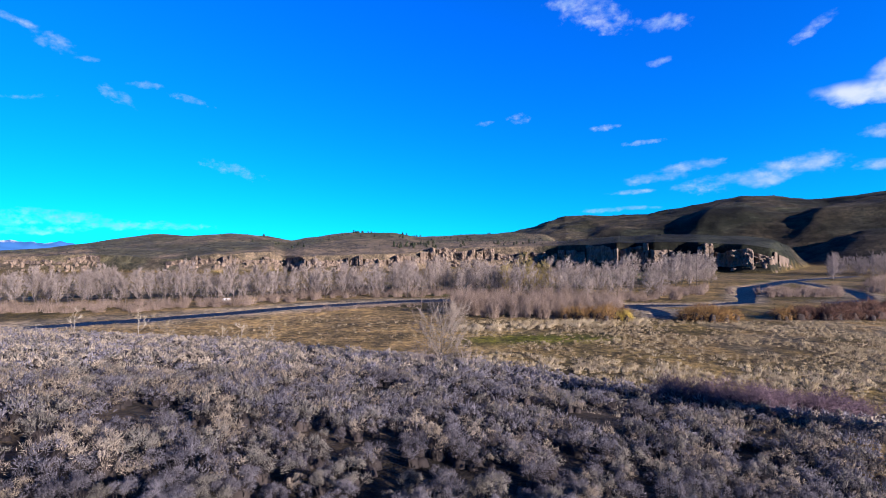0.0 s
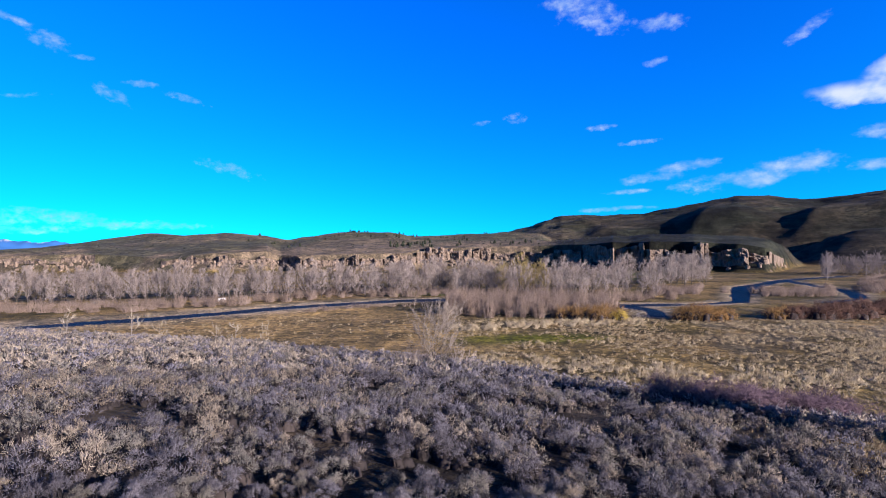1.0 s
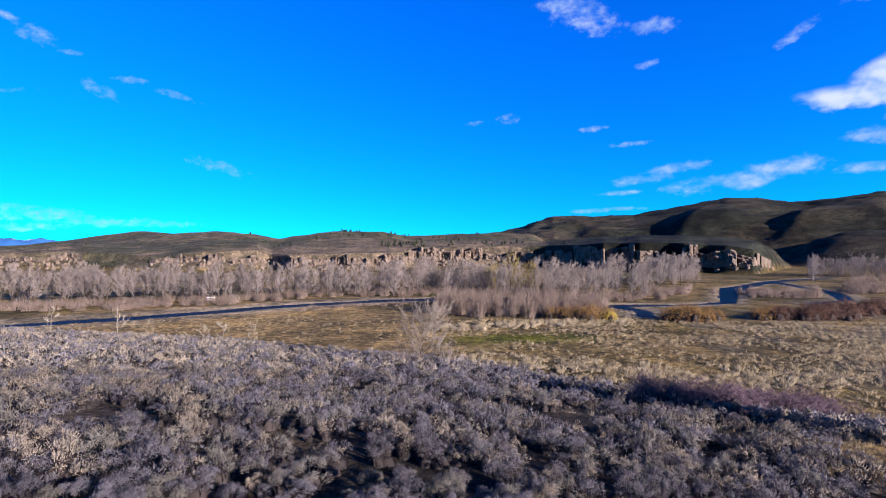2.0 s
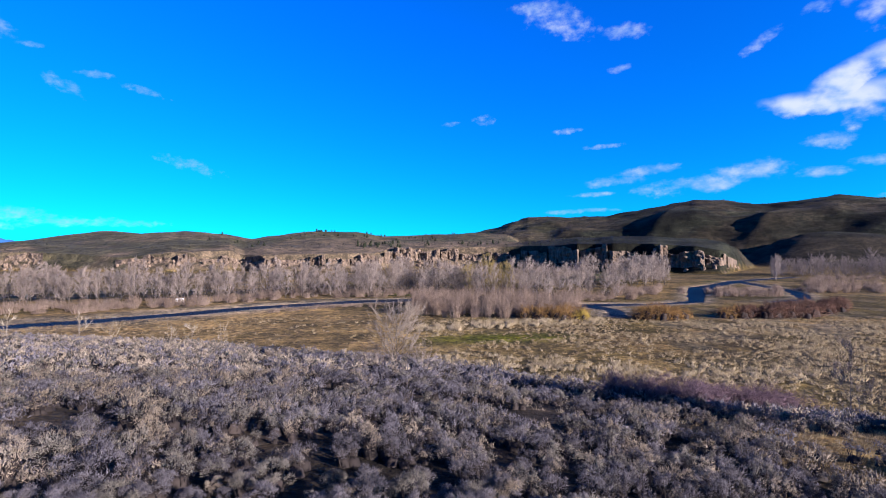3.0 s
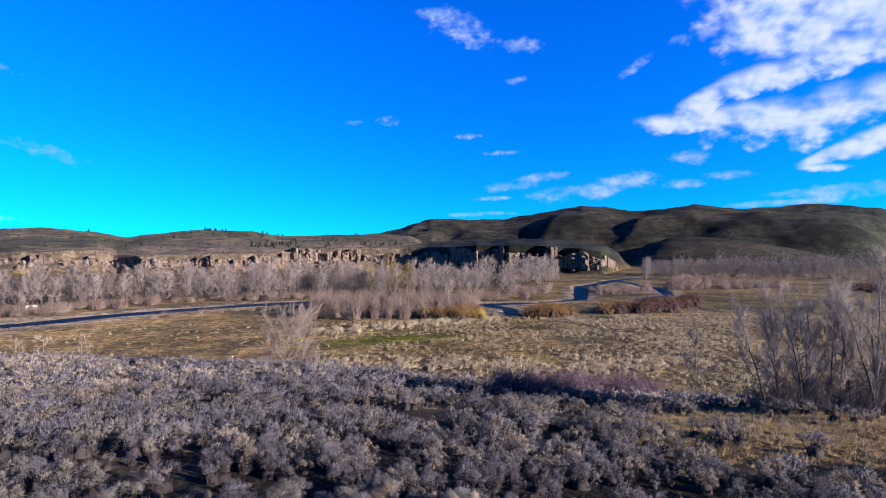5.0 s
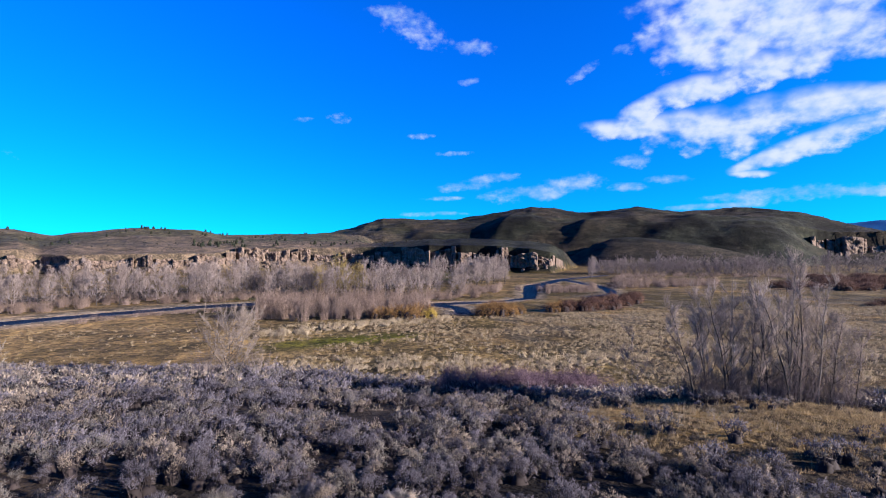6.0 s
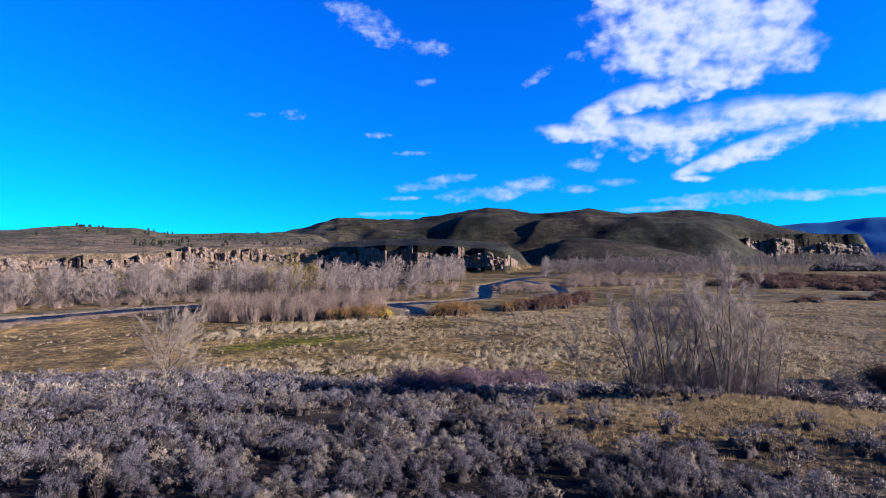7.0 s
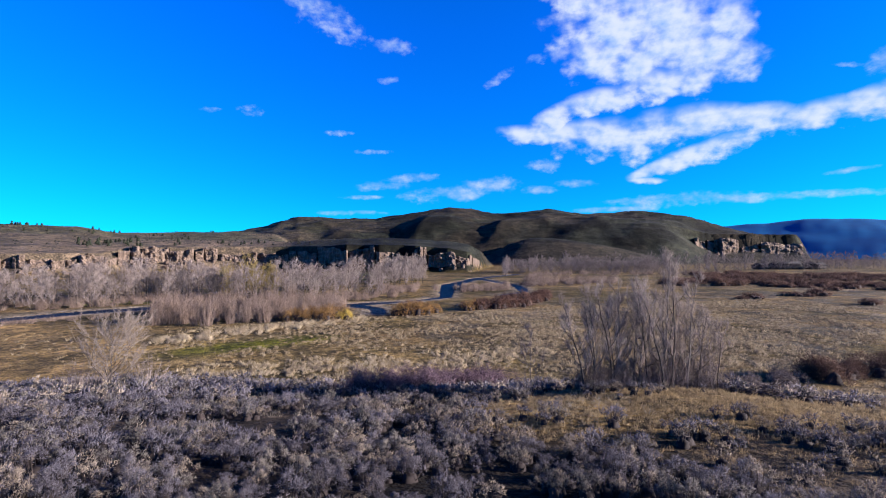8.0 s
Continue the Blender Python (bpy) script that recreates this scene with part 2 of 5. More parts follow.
def smooth(e0, e1, v):
    """A soft step from 0 at e0 to 1 at e1."""
    t = np.clip((v - e0) / (e1 - e0), 0.0, 1.0)
    return t * t * (3 - 2 * t)


def lattice(seed, n=256):
    return np.random.default_rng(seed).random((n, n))


LATTICES = [lattice(k) for k in range(6)]


def value_noise(x, y, size, octaves=4, seed=0):
    """Soft noise from 0 to 1 over the plan; size: metres of the largest swell."""
    total, amp, norm = np.zeros_like(x, dtype=float), 1.0, 0.0
    for o in range(octaves):
        t = LATTICES[(seed + o) % 6]
        u, v = x / size + 31.7 * (o + seed), y / size + 17.3 * (o + 2 * seed)
        iu, iv = np.floor(u).astype(int), np.floor(v).astype(int)
        fu, fv = u - iu, v - iv
        fu, fv = fu * fu * (3 - 2 * fu), fv * fv * (3 - 2 * fv)
        iu, iv, ju, jv = iu % 256, iv % 256, (iu + 1) % 256, (iv + 1) % 256
        total += amp * ((t[iu, iv] * (1 - fu) + t[ju, iv] * fu) * (1 - fv) + (t[iu, jv] * (1 - fu) + t[ju, jv] * fu) * fv)
        norm += amp
        amp, size = amp * 0.5, size * 0.5
    return total / norm


# the river's channels: x, y, half-width
RIVER = [
    [(-260, 10, 5), (-140, 60, 4), (-110, 76, 3.0), (-90, 90.5, 2.8), (-77, 101, 3.4), (-66, 114, 3.6), (-53, 129.5, 3.4), (-30, 147, 4), (-10, 155, 4), (18, 151, 4), (38, 138, 3.4), (58, 140, 1.6), (76, 149, 1.5), (90, 178, 2.7), (111, 216, 4.2), (128, 236, 3), (160, 275, 2.5), (230, 330, 2.5)],
    [(38, 138, 3), (43, 126, 1.5), (41, 114, 2.2)],
    [(160, 275, 2.5), (138, 200, 2.0), (130, 182, 1.8), (117, 160, 1.2), (100, 149, 1.0)],
]


def river_edge(x, y):
    """Metres outside the water's edge (negative within the channel)."""
    best = np.full(np.shape(x), 1e9)
    for line in RIVER:
        for (x0, y0, w0), (x1, y1, w1) in zip(line, line[1:]):
            dx, dy = x1 - x0, y1 - y0
            t = np.clip(((x - x0) * dx + (y - y0) * dy) / (dx * dx + dy * dy), 0, 1)
            best = np.minimum(best, np.hypot(x - x0 - t * dx, y - y0 - t * dy) - (w0 + t * (w1 - w0)))
    return best + 2.4 * (value_noise(x, y, 7, 3, 4) - 0.5)


def bench_edge(x):
    return np.interp(x, [-160, -53, -27, -8, 16, 26, 50, 90], [30, 47, 52, 46, 37, 34, 20, 0])


HUB = (4.0, 0.0)
# the mesa's rim round the valley: azimuth, distance, height of rim, height of the foot of the rock
RIM = [(-75, 520, 14, 11.5), (-52, 430, 15.5, 12.5), (-44, 400, 18, 13.5), (-37, 320, 14, 10.5), (-33, 305, 17, 11.5), (-27, 308, 18.6, 11.5), (-25.6, 314, 15.4, 10.0), (-23.4, 290, 15.6, 9.5), (-19, 294, 16, 9.5), (-17, 288, 16, 9.5), (-11, 298, 16.5, 10.0), (-9, 330, 20.5, 12.0), (-1.5, 335, 21, 13.0), (7, 326, 21.2, 13.0), (9.5, 296, 21, 11.6), (13.6, 262, 21.2, 10.6), (15.5, 270, 21.2, 10.6), (17.5, 256, 21.2, 10.6), (20.5, 262, 21, 10.6), (22, 254, 20.6, 10.6), (24, 259, 20, 10.6), (26, 252, 19.2, 10.6), (28.3, 250, 17.0, 10.6), (28.9, 262, 16, 10), (29.6, 300, 14, 9), (30.6, 360, 11, 8)]
BACK = [(-80, 30), (-50, 20), (-45, 30), (-38.6, 39.5), (-31.6, 41), (-27.5, 39), (-24.7, 33), (-18.6, 42.5), (-13, 45), (-9.7, 39), (-5, 40), (-1.4, 43), (1.3, 44.5), (6, 40), (12, 30), (30, 20)]
CREST = [(-4, 20), (1, 50), (4, 61), (8, 78), (12, 77.5), (17, 77.5), (21, 87), (26, 95), (29.5, 88), (33, 82.5), (38, 87.5), (42.5, 82), (48.4, 82), (52.5, 72), (55.5, 59), (58.7, 46), (61.9, 36), (63, 22), (66, 2)]
# spurs that come down from the hills: azimuth and distance at top and foot, height added
SPURS = [(25.5, 690, 22, 540, 15), (36, 690, 32, 550, 17), (46.5, 680, 41, 540, 9), (15, 690, 12, 560, 10), (53, 690, 48, 560, 6)]


def curve(table, k, a):
    return np.interp(a, [row[0] for row in table], [row[k] for row in table])


# the plan of mesa and hills above is drawn at a smaller scale; SPAN enlarges it about the hub at EYE_LEVEL
SPAN, EYE_LEVEL = 1.8, 14.0


def far_height(x, y):
    """Mesa and hills, in the plan's own scale."""
    r = np.hypot(x - HUB[0], y - HUB[1])
    a = np.degrees(np.arctan2(x - HUB[0], y - HUB[1]))
    # mesa and the hills behind it
    rough = value_noise(x, y, 70, 5, 4) - 0.5
    rc = curve(RIM, 1, a) + 9 * (value_noise(x, y, 22, 3, 5) - 0.5)
    zr, zt, zb = curve(RIM, 2, a), curve(RIM, 3, a), curve(BACK, 1, a)
    past = 1 - smooth(29.6, 32.5, a)
    near_bluff = smooth(5, 10, a)
    t = r - rc
    dome = zr + 6.0 * smooth(0, 70, t) + 2.5 * rough
    dome = dome - 14 * near_bluff * smooth(75, 190, t)
    rise = np.where(t < 0, zt * smooth(-30, -1, t) ** 1.2, zt + (dome - zt) * smooth(1.0, 4.0, t))
    rise = rise + (zb - zr - 4) * smooth(60, 300, t) * (1 - near_bluff) * (1 + 0.4 * rough)
    rise = rise * (1 - 0.4 * smooth(330, 900, t))
    mesa = rise * past * (r > 120)
    # the high hills
    zc = curve(CREST, 1, a) + 5 * (value_noise(x, y, 90, 3, 0) - 0.5)
    up = smooth(430, 750, r) * 0.75 + 0.25 * np.clip((r - 430) / 320, 0, 1)
    hills = zc * np.where(r < 750, up, 1 - 0.6 * smooth(750, 1300, r))
    hills = hills * (1 + 0.16 * rough * smooth(420, 520, r))
    for a0, r0, a1, r1, h in SPURS:
        k = np.clip((r - r1) / (r0 - r1), -0.25, 1.1)
        d = np.radians(a - (a1 + k * (a0 - a1))) * r
        shape = np.where(d < 0, np.exp(-(d / 19) ** 2), np.exp(-(d / 130) ** 2))
        hills = hills + h * shape * smooth(r1 - 60, r1 + 60, r) * (1 - smooth(r0 - 130, r0 + 10, r))
    d = np.radians(a - 36) * 480
    hills = np.maximum(hills, 34 * np.where(d < 0, np.exp(-(d / 50) ** 2), np.exp(-(d / 125) ** 2)) * np.exp(-((r - 500) / 75) ** 2))
    creases = 1 - np.abs(2 * value_noise(x * 1.0, y * 0.6, 60, 3, 2) - 1)
    hills = hills + smooth(440, 520, r) * (4.5 * (creases - 0.6) + 4 * (value_noise(x, y, 24, 4, 3) - 0.5)) * smooth(8, 30, hills) * (1 - 0.7 * smooth(690, 740, r))
    steps = np.mod(hills / 6.5 + 1.5 * value_noise(x, y, 80, 3, 1), 1.0)
    hills = hills + smooth(440, 520, r) * smooth(10, 22, hills) * 2.6 * (smooth(0.55, 0.95, steps) - steps) * smooth(0.35, 0.55, value_noise(x, y, 50, 3, 0))
    # the far cliff at the hills' end
    nose = 600 + 9.0 * (a - 50) + 16 * (value_noise(a * 25, r * 0, 60, 3, 2) - 0.5)
    end = 1 - smooth(62.2, 64.0, a)
    scarp = (np.interp(r - nose, [-150, -60, 0], [0, 8, 21]) + 21 * smooth(0, 8, r - nose)) * end + 2.0 * rough * (r > nose - 150)
    sheer = smooth(50, 56, a)
    hills = hills * (1 - sheer) + sheer * (scarp + (np.maximum(hills * end, scarp) - scarp) * smooth(4, 85, r - nose))
    return np.maximum(mesa, hills * (r > 300))


def ground_height(x, y):
    x, y = np.asarray(x, dtype=float), np.asarray(y, dtype=float)
    r = np.hypot(x - HUB[0], y - HUB[1])
    a = np.degrees(np.arctan2(x - HUB[0], y - HUB[1]))
    # flood plain and channel
    edge = river_edge(x, y)
    z = 0.25 * (value_noise(x, y, 14, 4, 1) - 0.4) + 0.5 * (value_noise(x, y, 60, 2, 2) - 0.35)
    z = np.maximum(z, -0.05) * smooth(0, 8, edge) + 0.04
    z = np.where(edge < 2.0, np.interp(edge, [-3, -0.6, 0.2, 2.0], [-1.1, -0.5, -0.05, 0.05]), z)
    # the sage bench that the camera hangs over
    bench = 11.0 - 0.1 * np.maximum(x, 0) - 0.04 * np.minimum(x, 0) - 0.155 * y + 1.25 * np.exp(-((x - 27) / 11) ** 2 - ((y - 17) / 8) ** 2)
    bench = np.minimum(bench, 16.0) + 0.5 * (value_noise(x, y, 9, 4, 3) - 0.5)
    keep = 1 - smooth(-1, 13, (y - bench_edge(x)) * np.where(x > 20, 0.85, 1.0))
    z = np.maximum(z, z * (1 - keep) + np.maximum(bench, 0.2) * keep)
    far = far_height(HUB[0] + (x - HUB[0]) / SPAN, HUB[1] + (y - HUB[1]) / SPAN)
    far = EYE_LEVEL + SPAN * (far - EYE_LEVEL)
    z = np.where((r > 200) & (far > 0.3), np.maximum(z, far), z)
    return z + 0.004 * np.maximum(r - 1700, 0)


def height_at(x, y):
    return float(ground_height(np.array([x]), np.array([y]))[0])


def mound(x, y):
    """How far the golden grass takes over from the sage, on the low mound."""
    u, v = 0.905 * (x - 24.5) - 0.425 * (y - 13.3), 0.425 * (x - 24.5) + 0.905 * (y - 13.3)
    return 1.15 * np.exp(-(u / 10.5) ** 4 - (v / 4.0) ** 2)


def green_strip(x, y):
    """Where the spring grass is greenest, along an old channel."""
    return np.exp(-((x - 9) / 13) ** 4 - ((y - 80 - 0.12 * (x - 9)) / 3.6) ** 2)


def ground_cover(x, y, z):
    """Base colour of soil and low growth; some shade is put into it."""
    r = np.hypot(x - HUB[0], y - HUB[1])
    a = np.degrees(np.arctan2(x - HUB[0], y - HUB[1]))
    n1, n2 = value_noise(x, y, 25, 4, 2), value_noise(x, y, 6, 4, 5)
    def paint(base, colour, mask):
        return base + (np.array(colour) - base) * mask[:, None]
    c = np.tile(np.array((0.42, 0.31, 0.14)), (len(x), 1))
    c = paint(c, (0.25, 0.2, 0.07), smooth(0.45, 0.62, n1))
    c = paint(c, (0.4, 0.33, 0.2), smooth(0.55, 0.7, n2) * 0.8)
    c = paint(c, (0.46, 0.36, 0.15), smooth(0.5, 0.66, value_noise(x, y, 34, 3, 4)) * smooth(-20, 0, x) * (1 - smooth(45, 65, x)) * 0.7)
    c = paint(c, (0.3, 0.32, 0.03), np.clip(green_strip(x, y) * 1.6 * smooth(0.2, 0.5, n2), 0, 1))
    lawn = smooth(165, 170, y) * (1 - smooth(182, 190, y)) * smooth(-48, -40, x) * (1 - smooth(-4, 4, x))
    lawn = np.maximum(lawn, smooth(0.45, 0.55, value_noise(x, y, 60, 2, 3)) * smooth(240, 260, y) * (1 - smooth(380, 420, y)) * smooth(40, 60, x) * (1 - smooth(140, 160, x)))
    c = paint(c, (0.2, 0.25, 0.08), lawn * 0.8)
    grey = smooth(30, 50, x) * smooth(0.42, 0.6, n2) * (1 - smooth(110, 130, y))
    c = paint(c, (0.34, 0.31, 0.25), grey * 0.7)
    straw = smooth(5, -15, x) * smooth(-110, -80, x) * smooth(60, 75, y) * (1 - smooth(100, 118, y + 0.5 * x))
    c = paint(c, (0.64, 0.47, 0.22), np.clip(straw, 0, 1) * 0.9)
    shore = 1 - smooth(1.5, 6.0, river_edge(x, y) * (1 - 0.6 * smooth(-10, -40, x)))
    c = paint(c, (0.6, 0.52, 0.41), shore * 0.9)
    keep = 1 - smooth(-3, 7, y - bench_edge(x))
    # bench soil darkened to hold the shade between the bushes
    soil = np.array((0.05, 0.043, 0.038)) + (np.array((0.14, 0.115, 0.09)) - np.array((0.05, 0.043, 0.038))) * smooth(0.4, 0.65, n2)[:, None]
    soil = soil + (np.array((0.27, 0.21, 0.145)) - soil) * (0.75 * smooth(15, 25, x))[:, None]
    gold = mound(x, y)
    soil = soil + (np.array((0.46, 0.33, 0.12)) - soil) * np.clip(gold * 1.2, 0, 1)[:, None]
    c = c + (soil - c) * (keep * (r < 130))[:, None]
    n3 = value_noise(x, y, 200, 5, 1)
    hill = np.array((0.29, 0.25, 0.185)) + (np.array((0.38, 0.315, 0.25)) - np.array((0.29, 0.25, 0.185))) * smooth(0.4, 0.6, n3)[:, None]
    hill = hill + (np.array((0.165, 0.175, 0.115)) - hill) * (smooth(0.46, 0.6, value_noise(x, y, 110, 4, 3)) * 0.8)[:, None]
    # right-hand hills: olive growth, with shade put into the tone by azimuth
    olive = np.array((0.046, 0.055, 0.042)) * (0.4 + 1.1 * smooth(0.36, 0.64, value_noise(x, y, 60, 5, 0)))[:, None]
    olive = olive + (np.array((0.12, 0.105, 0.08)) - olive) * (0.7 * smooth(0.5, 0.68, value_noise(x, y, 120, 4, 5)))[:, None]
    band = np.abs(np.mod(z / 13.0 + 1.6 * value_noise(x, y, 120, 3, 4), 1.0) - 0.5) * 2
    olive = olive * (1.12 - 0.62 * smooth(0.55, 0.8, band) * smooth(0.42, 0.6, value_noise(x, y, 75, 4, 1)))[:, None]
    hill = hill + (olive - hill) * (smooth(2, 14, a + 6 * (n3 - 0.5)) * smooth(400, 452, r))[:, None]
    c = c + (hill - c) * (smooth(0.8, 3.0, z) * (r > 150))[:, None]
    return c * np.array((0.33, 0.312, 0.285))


def sheet_mesh(name, xs, ys, zs, rows, cols, material, wrap=False):
    """A mesh from a grid of points."""
    idx = np.arange(rows * cols).reshape(rows, cols)
    nxt = np.roll(idx, -1, axis=1) if wrap else idx[:, 1:]
    cur = idx if wrap else idx[:, :-1]
    quads = np.stack((cur[:-1], nxt[:-1], nxt[1:], cur[1:]), axis=-1).reshape(-1, 4)
    me = bpy.data.meshes.new(name)
    me.vertices.add(rows * cols)
    me.vertices.foreach_set("co", np.stack((xs, ys, zs), axis=1).astype(np.float32).ravel())
    me.loops.add(quads.size)
    me.loops.foreach_set("vertex_index", quads[:, ::-1].astype(np.int32).ravel())
    me.polygons.add(len(quads))
    me.polygons.foreach_set("loop_start", (np.arange(len(quads)) * 4).astype(np.int32))
    me.update(calc_edges=True)
    me.materials.append(material)
    me.shade_smooth()
    return me


angles = np.concatenate((np.arange(-180, -62, 3.0), np.arange(-62, 82, 0.28), np.arange(82, 179, 3.0)))
radii = np.concatenate(([0.002, 0.5, 1.5, 3.0], np.geomspace(4.0, 120, 120), np.geomspace(121.5, 1650, 270), np.geomspace(1690, 4900, 18)))
AA, RR = np.meshgrid(np.radians(angles), radii)
gx, gy = (HUB[0] + RR * np.sin(AA)).ravel(), (HUB[1] + RR * np.cos(AA)).ravel()
gz = ground_height(gx, gy)
me = sheet_mesh("ground", gx, gy, gz, len(radii), len(angles), GROUND, wrap=True)
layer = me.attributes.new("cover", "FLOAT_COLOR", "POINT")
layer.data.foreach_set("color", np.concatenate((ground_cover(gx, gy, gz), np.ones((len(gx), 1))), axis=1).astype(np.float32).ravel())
ground = tagged(new("ground", me), "valley floor, sage bench, mesas and brown hills in spring", "ground", kind="structure")
wx, wy = np.meshgrid(np.linspace(-260, 260, 60), np.linspace(5, 345, 50))
me = sheet_mesh("water", wx.ravel(), wy.ravel(), np.full(wx.size, -0.07), 50, 60, WATER)
tagged(new("water", me), "dark rippled river water in shallow channels", "river", kind="structure")

# ---- mesh building blocks ----


def tri_mesh(name, verts, tris, material, flat=False, second=None, pick=None):
    me = bpy.data.meshes.new(name)
    me.vertices.add(len(verts))
    me.vertices.foreach_set("co", np.asarray(verts, dtype=np.float32).ravel())
    tris = np.asarray(tris, dtype=np.int32)
    me.loops.add(tris.size)
    me.loops.foreach_set("vertex_index", tris.ravel())
    me.polygons.add(len(tris))
    me.polygons.foreach_set("loop_start", (np.arange(len(tris)) * 3).astype(np.int32))
    me.update(calc_edges=True)
    me.materials.append(material)
    if second is not None:
        me.materials.append(second)
        me.polygons.foreach_set("material_index", np.asarray(pick, dtype=np.int32))
    if not flat:
        me.shade_smooth()
    return me


def joined(pieces):
    """One set of vertices and triangles from several."""
    verts, tris, at = [], [], 0
    for v, f in pieces:
        verts.append(v)
        tris.append(np.asarray(f) + at)
        at += len(v)
    return np.concatenate(verts), np.concatenate(tris)


def spikes(base, way, length, width, rng):
    """Slender three-sided twigs or blades that taper to a point."""
    n = len(base)
    way = way / np.linalg.norm(way, axis=1, keepdims=True)
    side = np.cross(way, rng.normal(size=(n, 3)))
    side /= np.linalg.norm(side, axis=1, keepdims=True) + 1e-9
    other = np.cross(way, side)
    length, width = np.broadcast_to(length, n)[:, None], np.broadcast_to(width, n)[:, None]
    verts = np.empty((n, 4, 3))
    for k in range(3):
        t = 2 * math.pi * k / 3
        verts[:, k] = base + (side * math.cos(t) + other * math.sin(t)) * width * 0.5
    verts[:, 3] = base + way * length
    tris = np.array([(0, 1, 3), (1, 2, 3), (2, 0, 3)])[None] + 4 * np.arange(n)[:, None, None]
    return verts.reshape(-1, 3), tris.reshape(-1, 3)


def tube(points, radii, sides=5):
    points = np.asarray(points, dtype=float)
    n = len(points)
    verts = []
    for k in range(n):
        way = points[min(k + 1, n - 1)] - points[max(k - 1, 0)]
        way /= np.linalg.norm(way) + 1e-9
        side = np.cross(way, (0.31, 0.95, 0.05))
        side /= np.linalg.norm(side) + 1e-9
        other = np.cross(way, side)
        for j in range(sides):
            t = 2 * math.pi * j / sides
            verts.append(points[k] + (side * math.cos(t) + other * math.sin(t)) * radii[k])
    tris = []
    for k in range(n - 1):
        for j in range(sides):
            p, q = k * sides + j, k * sides + (j + 1) % sides
            tris += [(p, q, q + sides), (p, q + sides, p + sides)]
    return np.array(verts), np.array(tris)


def part(name, pieces, material, parent=None, label="", flat=False):
    """One mesh object from vertex and triangle arrays, under its thing."""
    v, f = joined(pieces) if isinstance(pieces, list) else pieces
    ob = new(name, tri_mesh(name, v, f, material, flat))
    if parent is not None:
        ob.parent = parent
    if label:
        tagged(ob, label)
    return ob


def stand(x, y, turn=0.0, size=1.0, tall=1.0, sink=0.05, tilt=0.0):
    """A pose on the ground."""
    return Matrix.LocRotScale((x, y, height_at(x, y) - sink), Euler((radians(tilt), 0, radians(turn))), (size, size, size * tall))


def plant_out(makers, spots, rng, sizes=(0.85, 1.15), tall=(0.9, 1.15), sink=0.05):
    """Sets the given originals and their copies on the spots."""
    for k, (x, y) in enumerate(spots):
        m = stand(x, y, rng.uniform(0, 360), rng.uniform(*sizes), rng.uniform(*tall), sink)
        if k < len(makers):
            makers[k].matrix_basis = m
        else:
            copy = copy_thing(makers[rng.integers(len(makers))], Matrix.Identity(4))
            copy.matrix_basis = m
    for extra in makers[len(spots):]:
        for child in extra.children_recursive:
            bpy.data.objects.remove(child)
        bpy.data.objects.remove(extra)


def skeleton(rng, height, spread, limbs, lean=(0.0, 0.0), crook=0.05, low=0.25, stout=0.022, steep=(0.7, 1.5)):
    """Trunk and limbs of a bare tree as polylines with radii."""
    steps = 8
    t = np.linspace(0, 1, steps)
    trunk = np.zeros((steps, 3))
    trunk[:, 2] = t * height
    trunk[:, 0] = lean[0] * height * t ** 1.3 + np.cumsum(rng.normal(0, crook * height / steps, steps)) * (t > 0)
    trunk[:, 1] = lean[1] * height * t ** 1.3 + np.cumsum(rng.normal(0, crook * height / steps, steps)) * (t > 0)
    trunk_r = height * stout * (1 - 0.88 * t ** 0.8)
    trunk_r[0] *= 1.35
    lines = []
    for k in range(limbs):
        h = low + (0.95 - low) * (k + rng.uniform(0, 0.8)) / limbs
        start = np.array([np.interp(h, t, trunk[:, i]) for i in range(3)])
        turn = rng.uniform(0, 2 * math.pi)
        out = np.array((math.cos(turn), math.sin(turn), 0.0))
        length = spread * rng.uniform(0.6, 1.1) * (1.0 - 0.7 * max(0.0, h - 0.45) / 0.55) * (0.75 + 0.25 * min(1.0, h / 0.3))
        rise = rng.uniform(*steep)
        pts = [start]
        for j in range(1, 5):
            s_ = j / 4
            pts.append(start + out * length * s_ ** 0.85 + np.array((0, 0, length * rise * s_ ** 1.25)) + rng.normal(0, length * 0.05, 3))
        r0 = np.interp(h, t, trunk_r) * 0.6
        lines.append((np.array(pts), r0 * np.linspace(1, 0.22, 5)))
    return (trunk, trunk_r), lines


def along(lines, rng, n, low=0.25):
    """Random places on the polylines and the way the wood runs there."""
    spots, ways = np.empty((n, 3)), np.empty((n, 3))
    for i in range(n):
        pts = lines[rng.integers(len(lines))][0]
        u = (low + (1 - low) * rng.random() ** 0.8) * (len(pts) - 1)
        k = min(int(u), len(pts) - 2)
        spots[i] = pts[k] + (u - k) * (pts[k + 1] - pts[k])
        ways[i] = pts[k + 1] - pts[k]
    return spots, ways / (np.linalg.norm(ways, axis=1, keepdims=True) + 1e-9)


